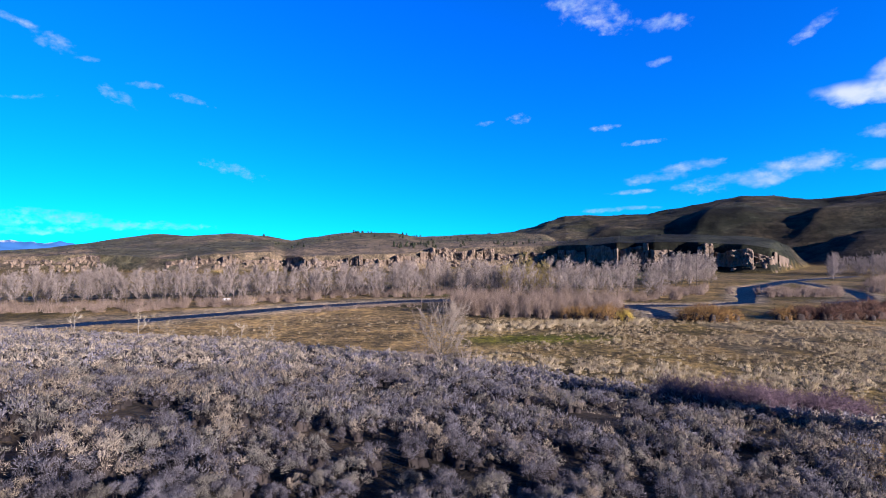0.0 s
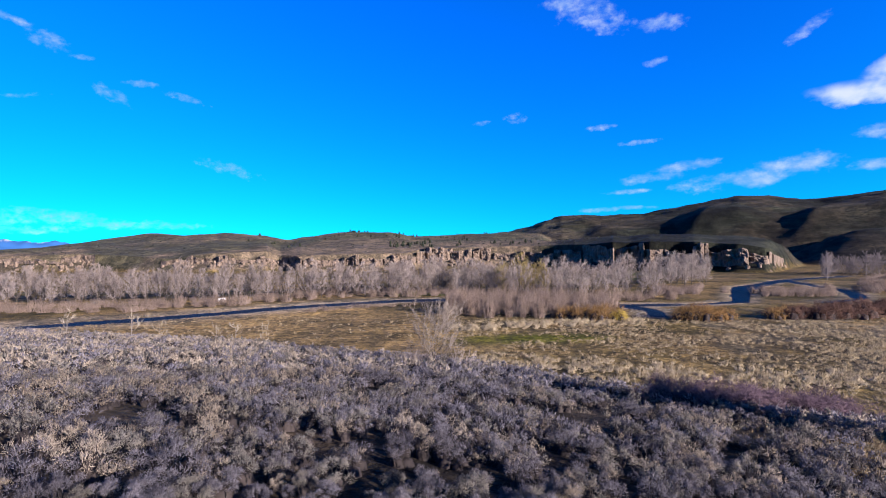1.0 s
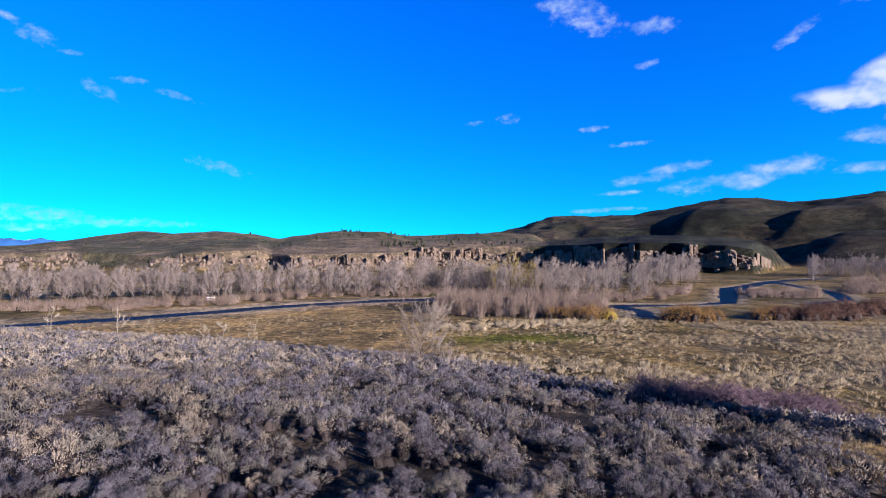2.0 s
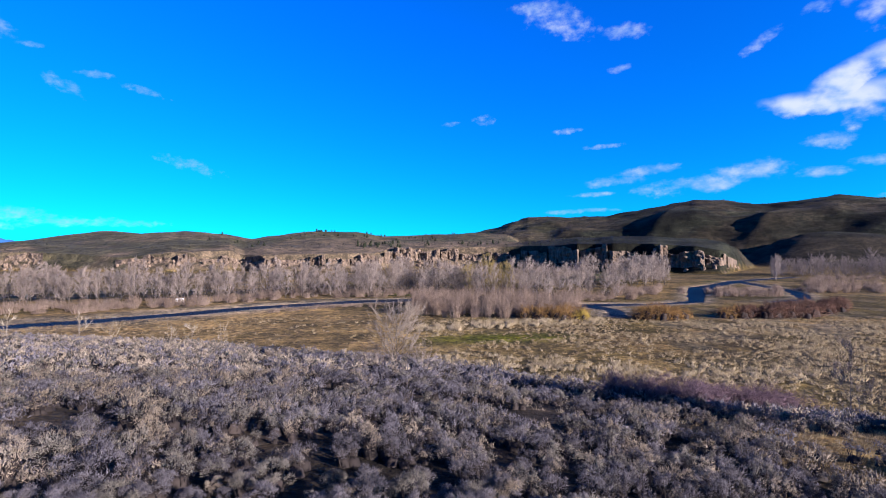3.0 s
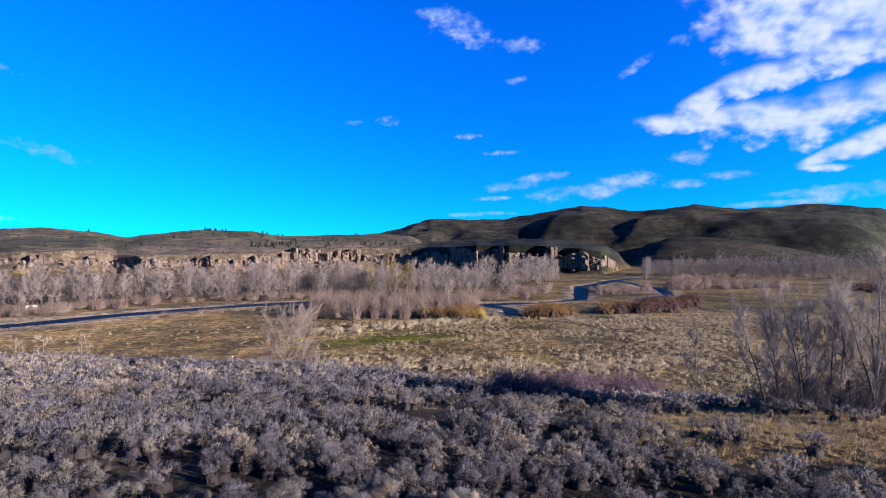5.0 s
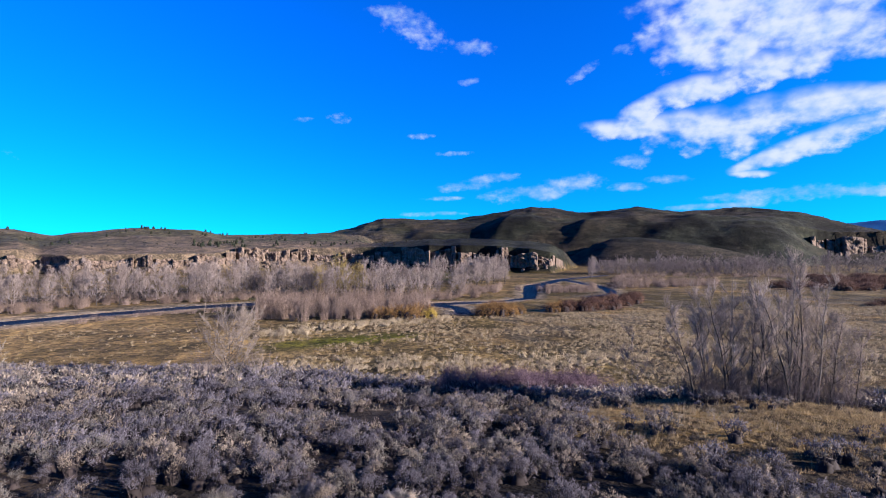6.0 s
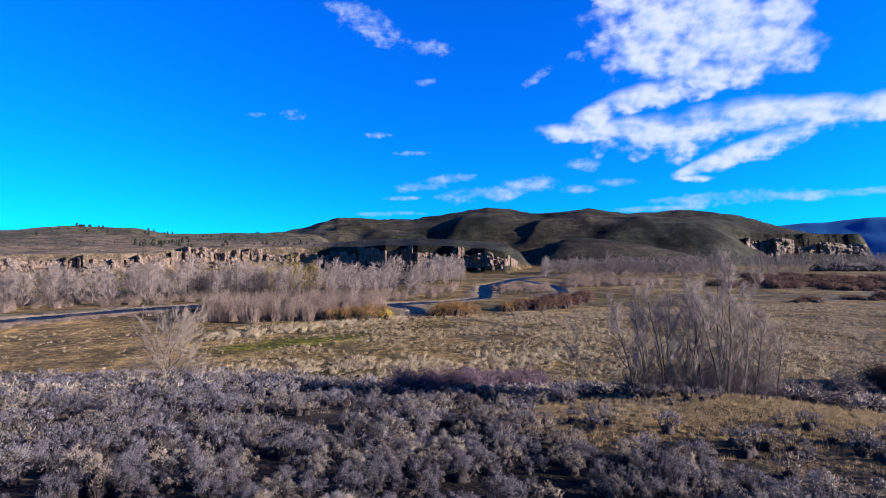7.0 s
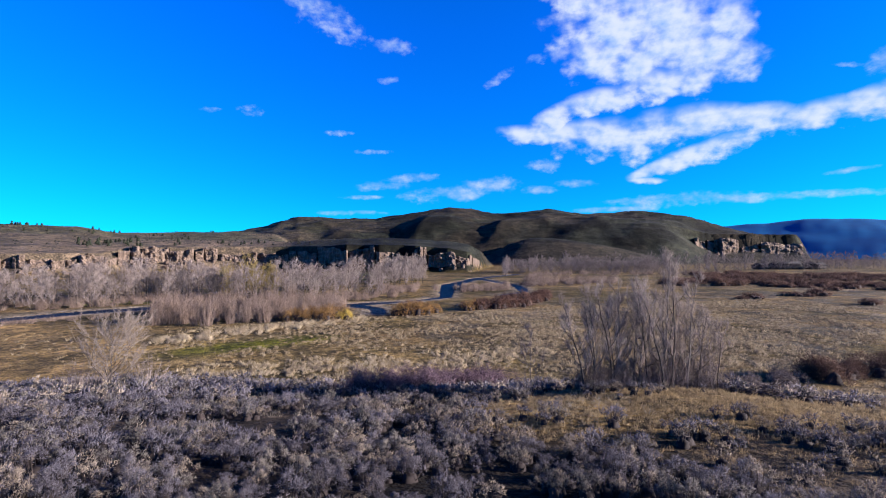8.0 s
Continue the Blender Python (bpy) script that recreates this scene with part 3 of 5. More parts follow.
def bare_tree(name, rng, height, spread, limbs, twigs, twig_len, twig_w, bark, twig_mat, label, group, lean=(0.0, 0.0), category="tree",
              limb_parts=False, low=0.2, branchlets=60, stout=0.022, up=0.6, low_twigs=0.3, steep=(0.7, 1.5)):
    tree = tagged(new(name), label, category, group)
    tree.empty_display_size = 0.2
    trunk, lines = skeleton(rng, height, spread, limbs, lean, low=low, stout=stout, steep=steep)
    part("trunk", tube(*trunk, sides=6), bark, tree)
    if limb_parts:
        for pts, rad in lines:
            part("limb", tube(pts, rad, 5), bark, tree)
        wood = []
    else:
        wood = [tube(pts, rad, 4) for pts, rad in lines]
    everything = lines + [(trunk[0][3:], trunk[1][3:])]
    small = []
    spots, ways = along(everything, rng, branchlets, 0.2)
    for p, d in zip(spots, ways):
        d = d * 0.6 + rng.normal(0, 0.5, 3) + np.array((0, 0, up))
        d /= np.linalg.norm(d)
        length = spread * rng.uniform(0.25, 0.5)
        q = np.array([p, p + d * length * 0.5 + rng.normal(0, 0.03, 3) * length, p + d * length + np.array((0, 0, 0.12 * length))])
        small.append((q, np.array((1.0, 0.7, 0.3)) * twig_w * 0.8))
    wood += [tube(q, rad, 3) for q, rad in small]
    spots, ways = along(small * 2 + everything, rng, twigs, low_twigs)
    ways = ways * 0.6 + rng.normal(0, 0.45, (twigs, 3)) + np.array((0, 0, up * 0.9))
    wood.append(spikes(spots, ways, twig_len * rng.uniform(0.5, 1.3, twigs), twig_w, rng))
    part("crown", wood, twig_mat, tree)
    return tree


def stem_bush(name, rng, height, width, stems, twigs, stem_w, material, label, group, category="shrub", upright=0.75):
    """A many-stemmed shrub: stems fan from the root, twigs fork from them."""
    turn, lean = rng.uniform(0, 2 * math.pi, stems), rng.random(stems) ** 0.7
    base = np.stack((np.cos(turn) * lean, np.sin(turn) * lean, np.zeros(stems)), axis=1) * width * 0.32
    way = np.stack((np.cos(turn) * lean * (1 - upright) * 2, np.sin(turn) * lean * (1 - upright) * 2, np.ones(stems)), axis=1) + rng.normal(0, 0.07, (stems, 3))
    way /= np.linalg.norm(way, axis=1, keepdims=True)
    tall = height * rng.uniform(0.5, 1.05, stems) * (1 - 0.42 * lean ** 2)
    pieces = [spikes(base, way, tall, stem_w, rng)]
    k = rng.integers(0, stems, twigs)
    spot = base[k] + way[k] * (tall[k] * rng.uniform(0.25, 0.95, twigs))[:, None]
    fork = way[k] + rng.normal(0, 0.33, (twigs, 3))
    fork[:, 2] = np.abs(fork[:, 2])
    pieces.append(spikes(spot, fork, height * rng.uniform(0.12, 0.32, twigs), stem_w * 0.7, rng))
    ob = part(name, pieces, material)
    return tagged(ob, label, category, group)


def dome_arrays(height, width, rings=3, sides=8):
    """A lumpy low dome, for scrub and for the dark cores inside bushes."""
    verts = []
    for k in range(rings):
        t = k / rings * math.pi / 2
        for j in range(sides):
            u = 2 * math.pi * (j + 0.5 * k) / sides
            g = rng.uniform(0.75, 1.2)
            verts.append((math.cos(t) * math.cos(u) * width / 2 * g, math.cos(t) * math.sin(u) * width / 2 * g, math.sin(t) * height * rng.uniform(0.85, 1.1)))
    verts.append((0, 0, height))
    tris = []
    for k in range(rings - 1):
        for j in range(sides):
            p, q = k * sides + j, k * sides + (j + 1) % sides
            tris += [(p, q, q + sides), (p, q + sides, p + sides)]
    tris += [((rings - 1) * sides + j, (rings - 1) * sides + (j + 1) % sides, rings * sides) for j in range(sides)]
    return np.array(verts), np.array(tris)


def domed_arrays(height, width, sprigs, size, slim=0.2, heads=4, shade_core=0.52):
    """Fine twigs over several low domes."""
    at = np.concatenate((np.zeros((1, 2)), rng.normal(0, 0.26 * width, (heads - 1, 2))))
    tall = height * rng.uniform(0.7, 1.05, heads)
    wide = width * rng.uniform(0.5, 0.8, heads)
    k = rng.integers(0, heads, sprigs)
    turn, tilt = rng.uniform(0, 2 * math.pi, sprigs), np.arccos(rng.uniform(0.0, 1.0, sprigs))
    way = np.stack((np.sin(tilt) * np.cos(turn), np.sin(tilt) * np.sin(turn), np.cos(tilt)), axis=1)
    shell = rng.uniform(0.55, 1.0, sprigs) ** 0.7
    spot = way * np.stack((wide[k] / 2, wide[k] / 2, tall[k]), axis=1) * shell[:, None] * 0.9
    spot[:, :2] += at[k]
    out = way * 0.8 + rng.normal(0, 0.6, (sprigs, 3)) + np.array((0, 0, 0.35))
    pieces = [spikes(spot, out, size * rng.uniform(0.5, 1.5, sprigs), size * slim, rng)]
    # dark solid cores, added so the inside of a bush looks shaded
    shade_cores = []
    for h in range(heads):
        v, f = dome_arrays(tall[h] * shade_core, wide[h] * shade_core, 2, 6)
        shade_cores.append((v + np.array((*at[h], 0)), f))
    whole = joined(pieces + shade_cores)
    return whole[0], whole[1], sprigs * 3


def sage_arrays(height, width, sprigs, size, slim=0.2, heads=14, shade_core=0.4):
    """Leafy sprigs in tufts at the ends of bare dark stems that fan from one root."""
    turn, lean = rng.uniform(0, 2 * math.pi, heads), np.sqrt(rng.random(heads))
    out_xy = np.stack((np.cos(turn), np.sin(turn)), axis=1) * (lean * width * 0.44)[:, None]
    crown = np.column_stack((out_xy, height * (0.4 + 0.4 * np.sqrt(1 - 0.9 * lean ** 2)) * rng.uniform(0.75, 1.15, heads)))
    reach = width * rng.uniform(0.08, 0.19, heads)
    k = rng.integers(0, heads, sprigs)
    way = rng.normal(0, 1, (sprigs, 3)) + np.array((0, 0, 0.55))
    way /= np.linalg.norm(way, axis=1, keepdims=True)
    spot = crown[k] + way * (reach[k] * rng.uniform(0.15, 1.0, sprigs) ** 0.5)[:, None]
    out = way * 0.7 + rng.normal(0, 0.45, (sprigs, 3)) + np.array((0, 0, 0.45))
    leafy = spikes(spot, out, size * rng.uniform(0.5, 1.5, sprigs), size * slim, rng)
    root = np.column_stack((out_xy * 0.35, np.zeros(heads)))
    rise = crown - root
    stems = spikes(root, rise, np.linalg.norm(rise, axis=1) * 1.15, 0.05, rng)
    # last piece: a dark core dome, added for shade between the tufts
    v, f, whole = *joined([leafy, stems, dome_arrays(height * shade_core, width * shade_core * 1.5, 2, 7)]), sprigs * 3
    return v, f, whole


def round_bush(name, height, width, sprigs, size, material, label, group, slim=0.12, heads=6):
    """A dense rounded shrub: twigs over domes whose dark cores hold wood and shade."""
    v, f, outer = domed_arrays(height, width, sprigs, size, slim, heads, 0.5)
    ob = new(name, tri_mesh(name, v, f, material, second=SAGE_WOOD_SHADE, pick=np.arange(len(f)) >= outer))
    return tagged(ob, label, "shrub", group)


def band_spots(rng, line, depth, count, gap=1.5):
    """Spots along a line, spread over a depth away from the camera's side."""
    pts = np.array(line, dtype=float)
    seg = np.hypot(*np.diff(pts, axis=0).T)
    run = np.concatenate(([0], np.cumsum(seg)))
    out, tries = [], 0
    while len(out) < count and tries < count * 40:
        tries += 1
        u = rng.uniform(0, run[-1])
        x, y = np.interp(u, run, pts[:, 0]), np.interp(u, run, pts[:, 1])
        r = math.hypot(x - HUB[0], y - HUB[1])
        d = rng.uniform(*depth)
        x, y = x + (x - HUB[0]) / r * d, y + (y - HUB[1]) / r * d
        if any((x - p) ** 2 + (y - q) ** 2 < gap * gap for p, q in out) or float(river_edge(np.array([x]), np.array([y]))[0]) < 0.5:
            continue
        out.append((x, y))
    return out


# ---- cliffs: columns of weathered rock along the mesa's rim ----


def rock_column(rng, width, height, depth):
    """An uneven block with chipped shoulders."""
    sides = 7
    turn = np.linspace(0, 2 * math.pi, sides, endpoint=False) + rng.normal(0, 0.16, sides)
    rings = []
    for z, grow in ((-0.12, 1.06), (0.3, 1.0), (0.68, 0.97), (0.93, 0.88), (1.0, 0.6)):
        k = grow * rng.uniform(0.86, 1.12, sides)
        rings.append(np.stack((np.cos(turn) * width * 0.5 * k, np.sin(turn) * depth * 0.5 * k, z * height + rng.normal(0, 0.02 * height, sides)), axis=1))
    rings.append(np.array([(0, 0, height * 1.01)]))
    verts = np.concatenate(rings)
    tris = []
    for k in range(4):
        for j in range(sides):
            p, q = k * sides + j, k * sides + (j + 1) % sides
            tris += [(p, q, q + sides), (p, q + sides, p + sides)]
    top = 5 * sides
    tris += [(4 * sides + j, 4 * sides + (j + 1) % sides, top) for j in range(sides)]
    return verts, np.array(tris)


rng = np.random.default_rng(11)
COLUMNS = [tri_mesh("rock", *rock_column(rng, 1.0, 1.0, 1.0), ROCK, flat=True) for _ in range(14)]


def rim_distance(a):
    a = np.asarray(a, dtype=float)
    r = curve(RIM, 1, a)
    for _ in range(6):
        x, y = HUB[0] + r * np.sin(np.radians(a)), HUB[1] + r * np.cos(np.radians(a))
        r = curve(RIM, 1, a) + 9 * (value_noise(x, y, 22, 3, 5) - 0.5)
    return r * SPAN


def scarp_distance(a):
    return SPAN * (600 + 9.0 * (np.asarray(a) - 50) + 16 * (value_noise(np.asarray(a) * 25, np.zeros(len(a)), 60, 3, 2) - 0.5))


def cliff(a0, a1, label, distance, foot, top, unit=1.0, broken=0.0, rocks=40):
    """A wall of buttresses and clefts that follows the rim, with fallen blocks at its foot."""
    parent = tagged(new("cliff"), label, "cliff", kind="structure")
    mid = float(distance(np.array([(a0 + a1) / 2]))[0])
    turn = np.arange(a0, a1, math.degrees(0.45 * unit / mid))
    run = np.radians(turn - a0) * mid
    edges = [0.0]
    while edges[-1] < run[-1] + 8 * unit:
        edges.append(edges[-1] + rng.choice((rng.uniform(1.2, 3.0), rng.uniform(3, 8), rng.uniform(8, 18))) * unit)
    edges = np.array(edges)
    cell = np.searchsorted(edges, run, side="right") - 1
    f = (run - edges[cell]) / (edges[cell + 1] - edges[cell])
    jut = rng.uniform(0, 6.5, len(edges)) * unit
    cleft = np.where(rng.random(len(edges)) < 0.36, rng.uniform(2.5, 7.0, len(edges)), 0.6) * unit
    lift = rng.uniform(0.66, 1.06, len(edges))
    lift = np.where(rng.random(len(edges)) < broken, rng.uniform(0.45, 0.8, len(edges)), lift)
    ledge, back = rng.uniform(0.35, 0.85, len(edges)), rng.uniform(0.2, 1.8, len(edges)) * unit
    bulge = jut[cell] + 0.9 * unit * (1 - np.abs(2 * f - 1) ** 4) - cleft[cell] * np.exp(-(f / 0.12) ** 2)
    r, zf, zt = distance(turn), foot(turn), top(turn)
    zt = zf + (zt - zf) * lift[cell] + 2.4 * unit * (value_noise(run / unit, run * 0 + 9, 5.0, 3, 2) - 0.55) + 4.5 * unit * (value_noise(run / unit, run * 0 + 31, 15.0, 3, 4) - 0.62)
    rows = np.concatenate((np.linspace(0, 0.92, 13), (1.0, 1.0, 0.97)))
    xs, ys, zs = [], [], []
    for k, v in enumerate(rows):
        z = zf + (zt - zf) * v
        n = value_noise(run * 1.0 / unit, z * 1.3 / unit + 50, 4.5, 4, 1) - 0.5
        off = bulge + 2.2 * unit * (1 - v) ** 2 - back[cell] * smooth(-0.03, 0.03, v - ledge[cell]) + 9.0 * unit * n
        if k == len(rows) - 3:
            off = off - 0.5 * unit
        if k >= len(rows) - 2:
            off = np.full(len(run), -(3.0 if k == len(rows) - 2 else 7.0) * unit)
        d = r - 0.6 * unit - off
        xs.append(HUB[0] + d * np.sin(np.radians(turn)))
        ys.append(HUB[1] + d * np.cos(np.radians(turn)))
        zs.append(z + 2.4 * unit * n)
    me = sheet_mesh("rock_wall", np.concatenate(xs), np.concatenate(ys), np.concatenate(zs), len(rows), len(turn), ROCK)
    me.shade_flat()
    ob = new("rock_wall", me)
    ob.parent = parent
    for _ in range(rocks):
        a = rng.uniform(a0, a1, 1)
        d = float(distance(a)[0]) - rng.uniform(3, 14) * unit
        x, y = HUB[0] + d * math.sin(radians(a[0])), HUB[1] + d * math.cos(radians(a[0]))
        ob = new("rock", COLUMNS[rng.integers(len(COLUMNS))])
        ob.parent = parent
        wide = rng.uniform(1.2, 3.6) * unit
        ob.matrix_basis = Matrix.LocRotScale((x, y, height_at(x, y) - 0.5 * unit), Euler((rng.normal(0, 0.3), rng.normal(0, 0.3), rng.uniform(0, 6.3))),
                                             (wide, wide * rng.uniform(0.7, 1.3), rng.uniform(1.0, 3.4) * unit))
    return parent


def rim_foot(a):
    return EYE_LEVEL + SPAN * (curve(RIM, 3, a) - 2.0 - EYE_LEVEL)


def rim_top(a):
    return EYE_LEVEL + SPAN * (curve(RIM, 2, a) - EYE_LEVEL)


cliff(-50.0, -43.0, "scattered pale tan ledges high up the valley", rim_distance, rim_foot, rim_top, 1.80, 0.6, 40)
cliff(-37.5, -25.4, "broken tan rock ledges above bare cottonwoods", rim_distance, rim_foot, rim_top, 1.50, 0.5, 40)
cliff(-25.4, -9.6, "tan columnar cliff with dark clefts along the mesa", rim_distance, rim_foot, rim_top, 1.50, 0.2, 40)
cliff(-9.6, 7.0, "weathered grey-brown rimrock on the mesa", rim_distance, rim_foot, rim_top, 1.65, 0.6, 50)
cliff(7.0, 29.8, "dark-clefted rock bluff ending in a pale nose", rim_distance, rim_foot, rim_top, 1.50, 0.08, 50)
cliff(53.5, 62.9, "dark far rock wall at the end of the hills", scarp_distance, lambda a: np.full(len(a), 17.0), lambda a: 55.0 - 0.5 * (a - 53), 2.8, 0.08, 8)


def mountain(name, label, a0, a1, distance, crest, depth, material, jag=0.0):
    """A far range: a rough ridge whose skyline follows a few heights."""
    na, nd = 160, 24
    va, vd = np.meshgrid(np.linspace(a0, a1, na), np.linspace(-1, 1, nd))
    x = HUB[0] + (distance + vd * depth) * np.sin(np.radians(va))
    y = HUB[1] + (distance + vd * depth) * np.cos(np.radians(va))
    top = np.interp(va, [c[0] for c in crest], [c[1] for c in crest])
    ridged = np.abs(value_noise(x, y, 420, 5, 1) - 0.5) * 2
    z = top * (1 - np.abs(vd) ** 1.3) * (1 - 0.3 * ridged * np.abs(vd) ** 0.4) + 18 * (value_noise(x, y, 160, 4, 3) - 0.5) + jag * (np.abs(value_noise(x, y, 130, 3, 5) - 0.5) - 0.2) * (1 - np.abs(vd))
    me = sheet_mesh(name, x.ravel(), y.ravel(), z.ravel(), nd, na, material)
    return tagged(new(name, me), label, "mountain", kind="structure")


def build_haze_blue(n):
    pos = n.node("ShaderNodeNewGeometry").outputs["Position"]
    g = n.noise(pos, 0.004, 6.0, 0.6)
    # distance haze is put into the forest's base colour as blue
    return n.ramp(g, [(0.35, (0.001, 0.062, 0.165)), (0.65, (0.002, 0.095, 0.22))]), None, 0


def build_snow(n):
    pos = n.node("ShaderNodeNewGeometry").outputs["Position"]
    z = n.node("ShaderNodeSeparateXYZ")
    n.put(z.inputs[0], pos)
    g = n.math("ADD", z.outputs[2], n.math("MULTIPLY", n.noise(pos, 0.012, 6.0, 0.65), 120.0))
    # slopes below the snow carry distance haze as blue base colour
    return n.mix(n.span(g, 188, 212), (0.03, 0.11, 0.27, 1), (0.5, 0.5, 0.52, 1)), None, 0


HAZE_BLUE_HILLS, SNOW_HILLS = surface("forest_range_in_haze", build_haze_blue, 0.95, 0.05), surface("snowy_far_range", build_snow, 0.9, 0.1)
mountain("backdrop", "forested mountain range across the valley, coloured blue with haze", 50, 100, 3300, [(50, 120), (55, 205), (59.6, 215), (62.8, 235), (66, 225), (70, 205), (76, 240), (88, 210), (100, 60)], 700, HAZE_BLUE_HILLS)
mountain("backdrop", "snow-capped mountain range far up the valley", -80, -43, 3900, [(-80, 60), (-66, 170), (-56, 180), (-52, 160), (-50.2, 156), (-48.7, 147), (-46, 138), (-45, 115), (-43, 40)], 500, SNOW_HILLS, 110.0)

# ---- cottonwoods of the river bottom ----
rng = np.random.default_rng(21)
FAR_LABEL = "tall bare cottonwood with pale upright twigs by the river"


def cottonwoods(count, material, label, group, twigs=1250):
    return [bare_tree("cottonwood_tree", rng, 12.5 * rng.uniform(0.9, 1.1), 3.0, 24, twigs, 1.15, 0.045, BARK, material, label, group, branchlets=110, up=0.5, low=0.1, stout=0.009, steep=(0.5, 1.7), low_twigs=0.12) for _ in range(count)]


grove = cottonwoods(4, TWIG_GREY, FAR_LABEL, "river bottom cottonwoods")
plant_out(grove, band_spots(rng, [(-175, 108), (-143, 124), (-116, 133), (-85, 143), (-68, 148), (-40, 172)], (0, 34), 175, 2.2), rng, (0.6, 0.92), (0.85, 1.1))
grove = cottonwoods(3, TWIG_GREY, "bare cottonwood standing below the mesa cliffs", "mid-valley cottonwoods")
plant_out(grove, band_spots(rng, [(-38, 178), (-3, 172), (28, 180), (54, 196)], (0, 40), 80, 2.8), rng, (0.7, 1.08), (0.85, 1.1))
plant_out(grove, band_spots(rng, [(-42, 160), (-20, 164), (10, 162), (40, 152), (56, 160)], (0, 22), 48, 2.6), rng, (0.6, 0.95), (0.85, 1.1))
grove = cottonwoods(2, TWIG_WARM, "cottonwood with yellow-green buds among bare trees", "budding cottonwoods")
plant_out(grove, band_spots(rng, [(4, 168), (22, 172)], (0, 14), 9, 3.0), rng, (0.8, 1.05))
grove = cottonwoods(2, TWIG_GREY, "bare cottonwood above the river bend", "river bend cottonwoods")
plant_out(grove, band_spots(rng, [(54, 200), (74, 205), (102, 232)], (0, 70), 62, 3.2), rng, (0.6, 1.15))


def woods(label, spots, size, twigs):
    """Trees too far off to count, as one mesh."""
    kinds = []
    for _ in range(4):
        trunk, limbs_ = skeleton(rng, 11.0, 3.6, 11, low=0.06, stout=0.008, steep=(0.4, 1.5))
        wood = [tube(*trunk, sides=4)] + [tube(p, q, 3) for p, q in limbs_]
        spot, way_ = along(limbs_ + [(trunk[0][2:], trunk[1][2:])], rng, twigs, 0.1)
        way_ = way_ * 0.6 + rng.normal(0, 0.5, (twigs, 3)) + np.array((0, 0, 0.8))
        wood.append(spikes(spot, way_, 1.6 * rng.uniform(0.5, 1.3, twigs), 0.13, rng))
        kinds.append(joined(wood))
    x, y = np.array(spots).T
    strew("far_woods", label, "woods", TWIG_FAR, kinds, x, y, ground_height(x, y), size, rng)


def strew(name, label, category, material, kinds, xs, ys, zs, size, rng, second=None, skew=1.0):
    """Very many small plants as one mesh."""
    verts, tris, slot, at = [], [], [], 0
    pick = rng.integers(0, len(kinds), len(xs))
    turn, scale = rng.uniform(0, 6.28, len(xs)), size[0] + (size[1] - size[0]) * rng.random(len(xs)) ** skew
    for k, (v, f, *green) in enumerate(kinds):
        m = np.nonzero(pick == k)[0]
        if len(m) == 0:
            continue
        c, s_ = np.cos(turn[m])[:, None], np.sin(turn[m])[:, None]
        sc = scale[m][:, None]
        out = np.empty((len(m), len(v), 3))
        out[:, :, 0] = (v[None, :, 0] * c - v[None, :, 1] * s_) * sc + xs[m][:, None]
        out[:, :, 1] = (v[None, :, 0] * s_ + v[None, :, 1] * c) * sc + ys[m][:, None]
        out[:, :, 2] = v[None, :, 2] * sc * rng.uniform(0.8, 1.2, (len(m), 1)) + zs[m][:, None] - 0.03
        verts.append(out.reshape(-1, 3))
        tris.append((f[None] + (np.arange(len(m)) * len(v))[:, None, None]).reshape(-1, 3) + at)
        slot.append(np.tile(np.arange(len(f)) >= (green[0] if green else len(f)), len(m)))
        at += len(m) * len(v)
    ob = new(name, tri_mesh(name, np.concatenate(verts), np.concatenate(tris), material, second=second, pick=np.concatenate(slot)))
    return tagged(ob, label, category, kind="stuff")


woods("belt of bare trees far down the valley below dark hills", band_spots(rng, [(178, 268), (195, 295), (216, 325), (252, 330), (290, 310), (340, 280)], (0, 70), 250, 3.2), (0.7, 1.2), 190)
woods("distant belt of bare trees across the valley", band_spots(rng, [(280, 330), (335, 300), (430, 290), (540, 280), (680, 280), (860, 270), (1000, 290)], (0, 80), 290, 4.0), (0.9, 1.6), 170)

# ---- willow thickets and river shrubs ----
rng = np.random.default_rng(31)


def bushes(count, height, width, stems, twigs, stem_w, material, label, group, upright=0.75, name="willow_shrub"):
    return [stem_bush(name, rng, height * rng.uniform(0.9, 1.1), width, stems, twigs, stem_w, material, label, group, upright=upright) for _ in range(count)]


kit = bushes(4, 4.6, 3.0, 80, 170, 0.065, WILLOW, "tall pale willow clump with upright bare stems", "willow thicket", 0.88)
plant_out(kit, band_spots(rng, [(-8, 112), (2, 106), (17, 105), (30, 107)], (0, 36), 150, 1.4), rng, (0.6, 1.3), (0.85, 1.3))
kit = bushes(3, 2.6, 3.6, 90, 200, 0.06, WILLOW, "low tan willow brush along the far bank", "bank willow brush", 0.75, "bank_brush")
plant_out(kit, band_spots(rng, [(-150, 100), (-123, 108), (-94, 110), (-75, 128), (-62, 138), (-44, 166)], (0, 26), 150, 1.6), rng, (0.8, 1.3))
plant_out(kit, band_spots(rng, [(-44, 158), (-20, 163), (12, 161), (42, 148), (58, 152)], (0, 26), 100, 2.0), rng, (0.8, 1.4))
kit = bushes(2, 1.6, 3.4, 40, 100, 0.06, WILLOW, "knee-high tan brush on the gravel bar", "gravel bar brush", 0.7, "bank_brush")
plant_out(kit, band_spots(rng, [(-44, 116), (-30, 128), (-20, 132)], (-2, 5), 16, 1.6), rng)
kit = bushes(2, 3.0, 3.4, 50, 120, 0.08, WILLOW, "pinkish-tan willow clump on a river island", "island willows", 0.8, "island_willow")
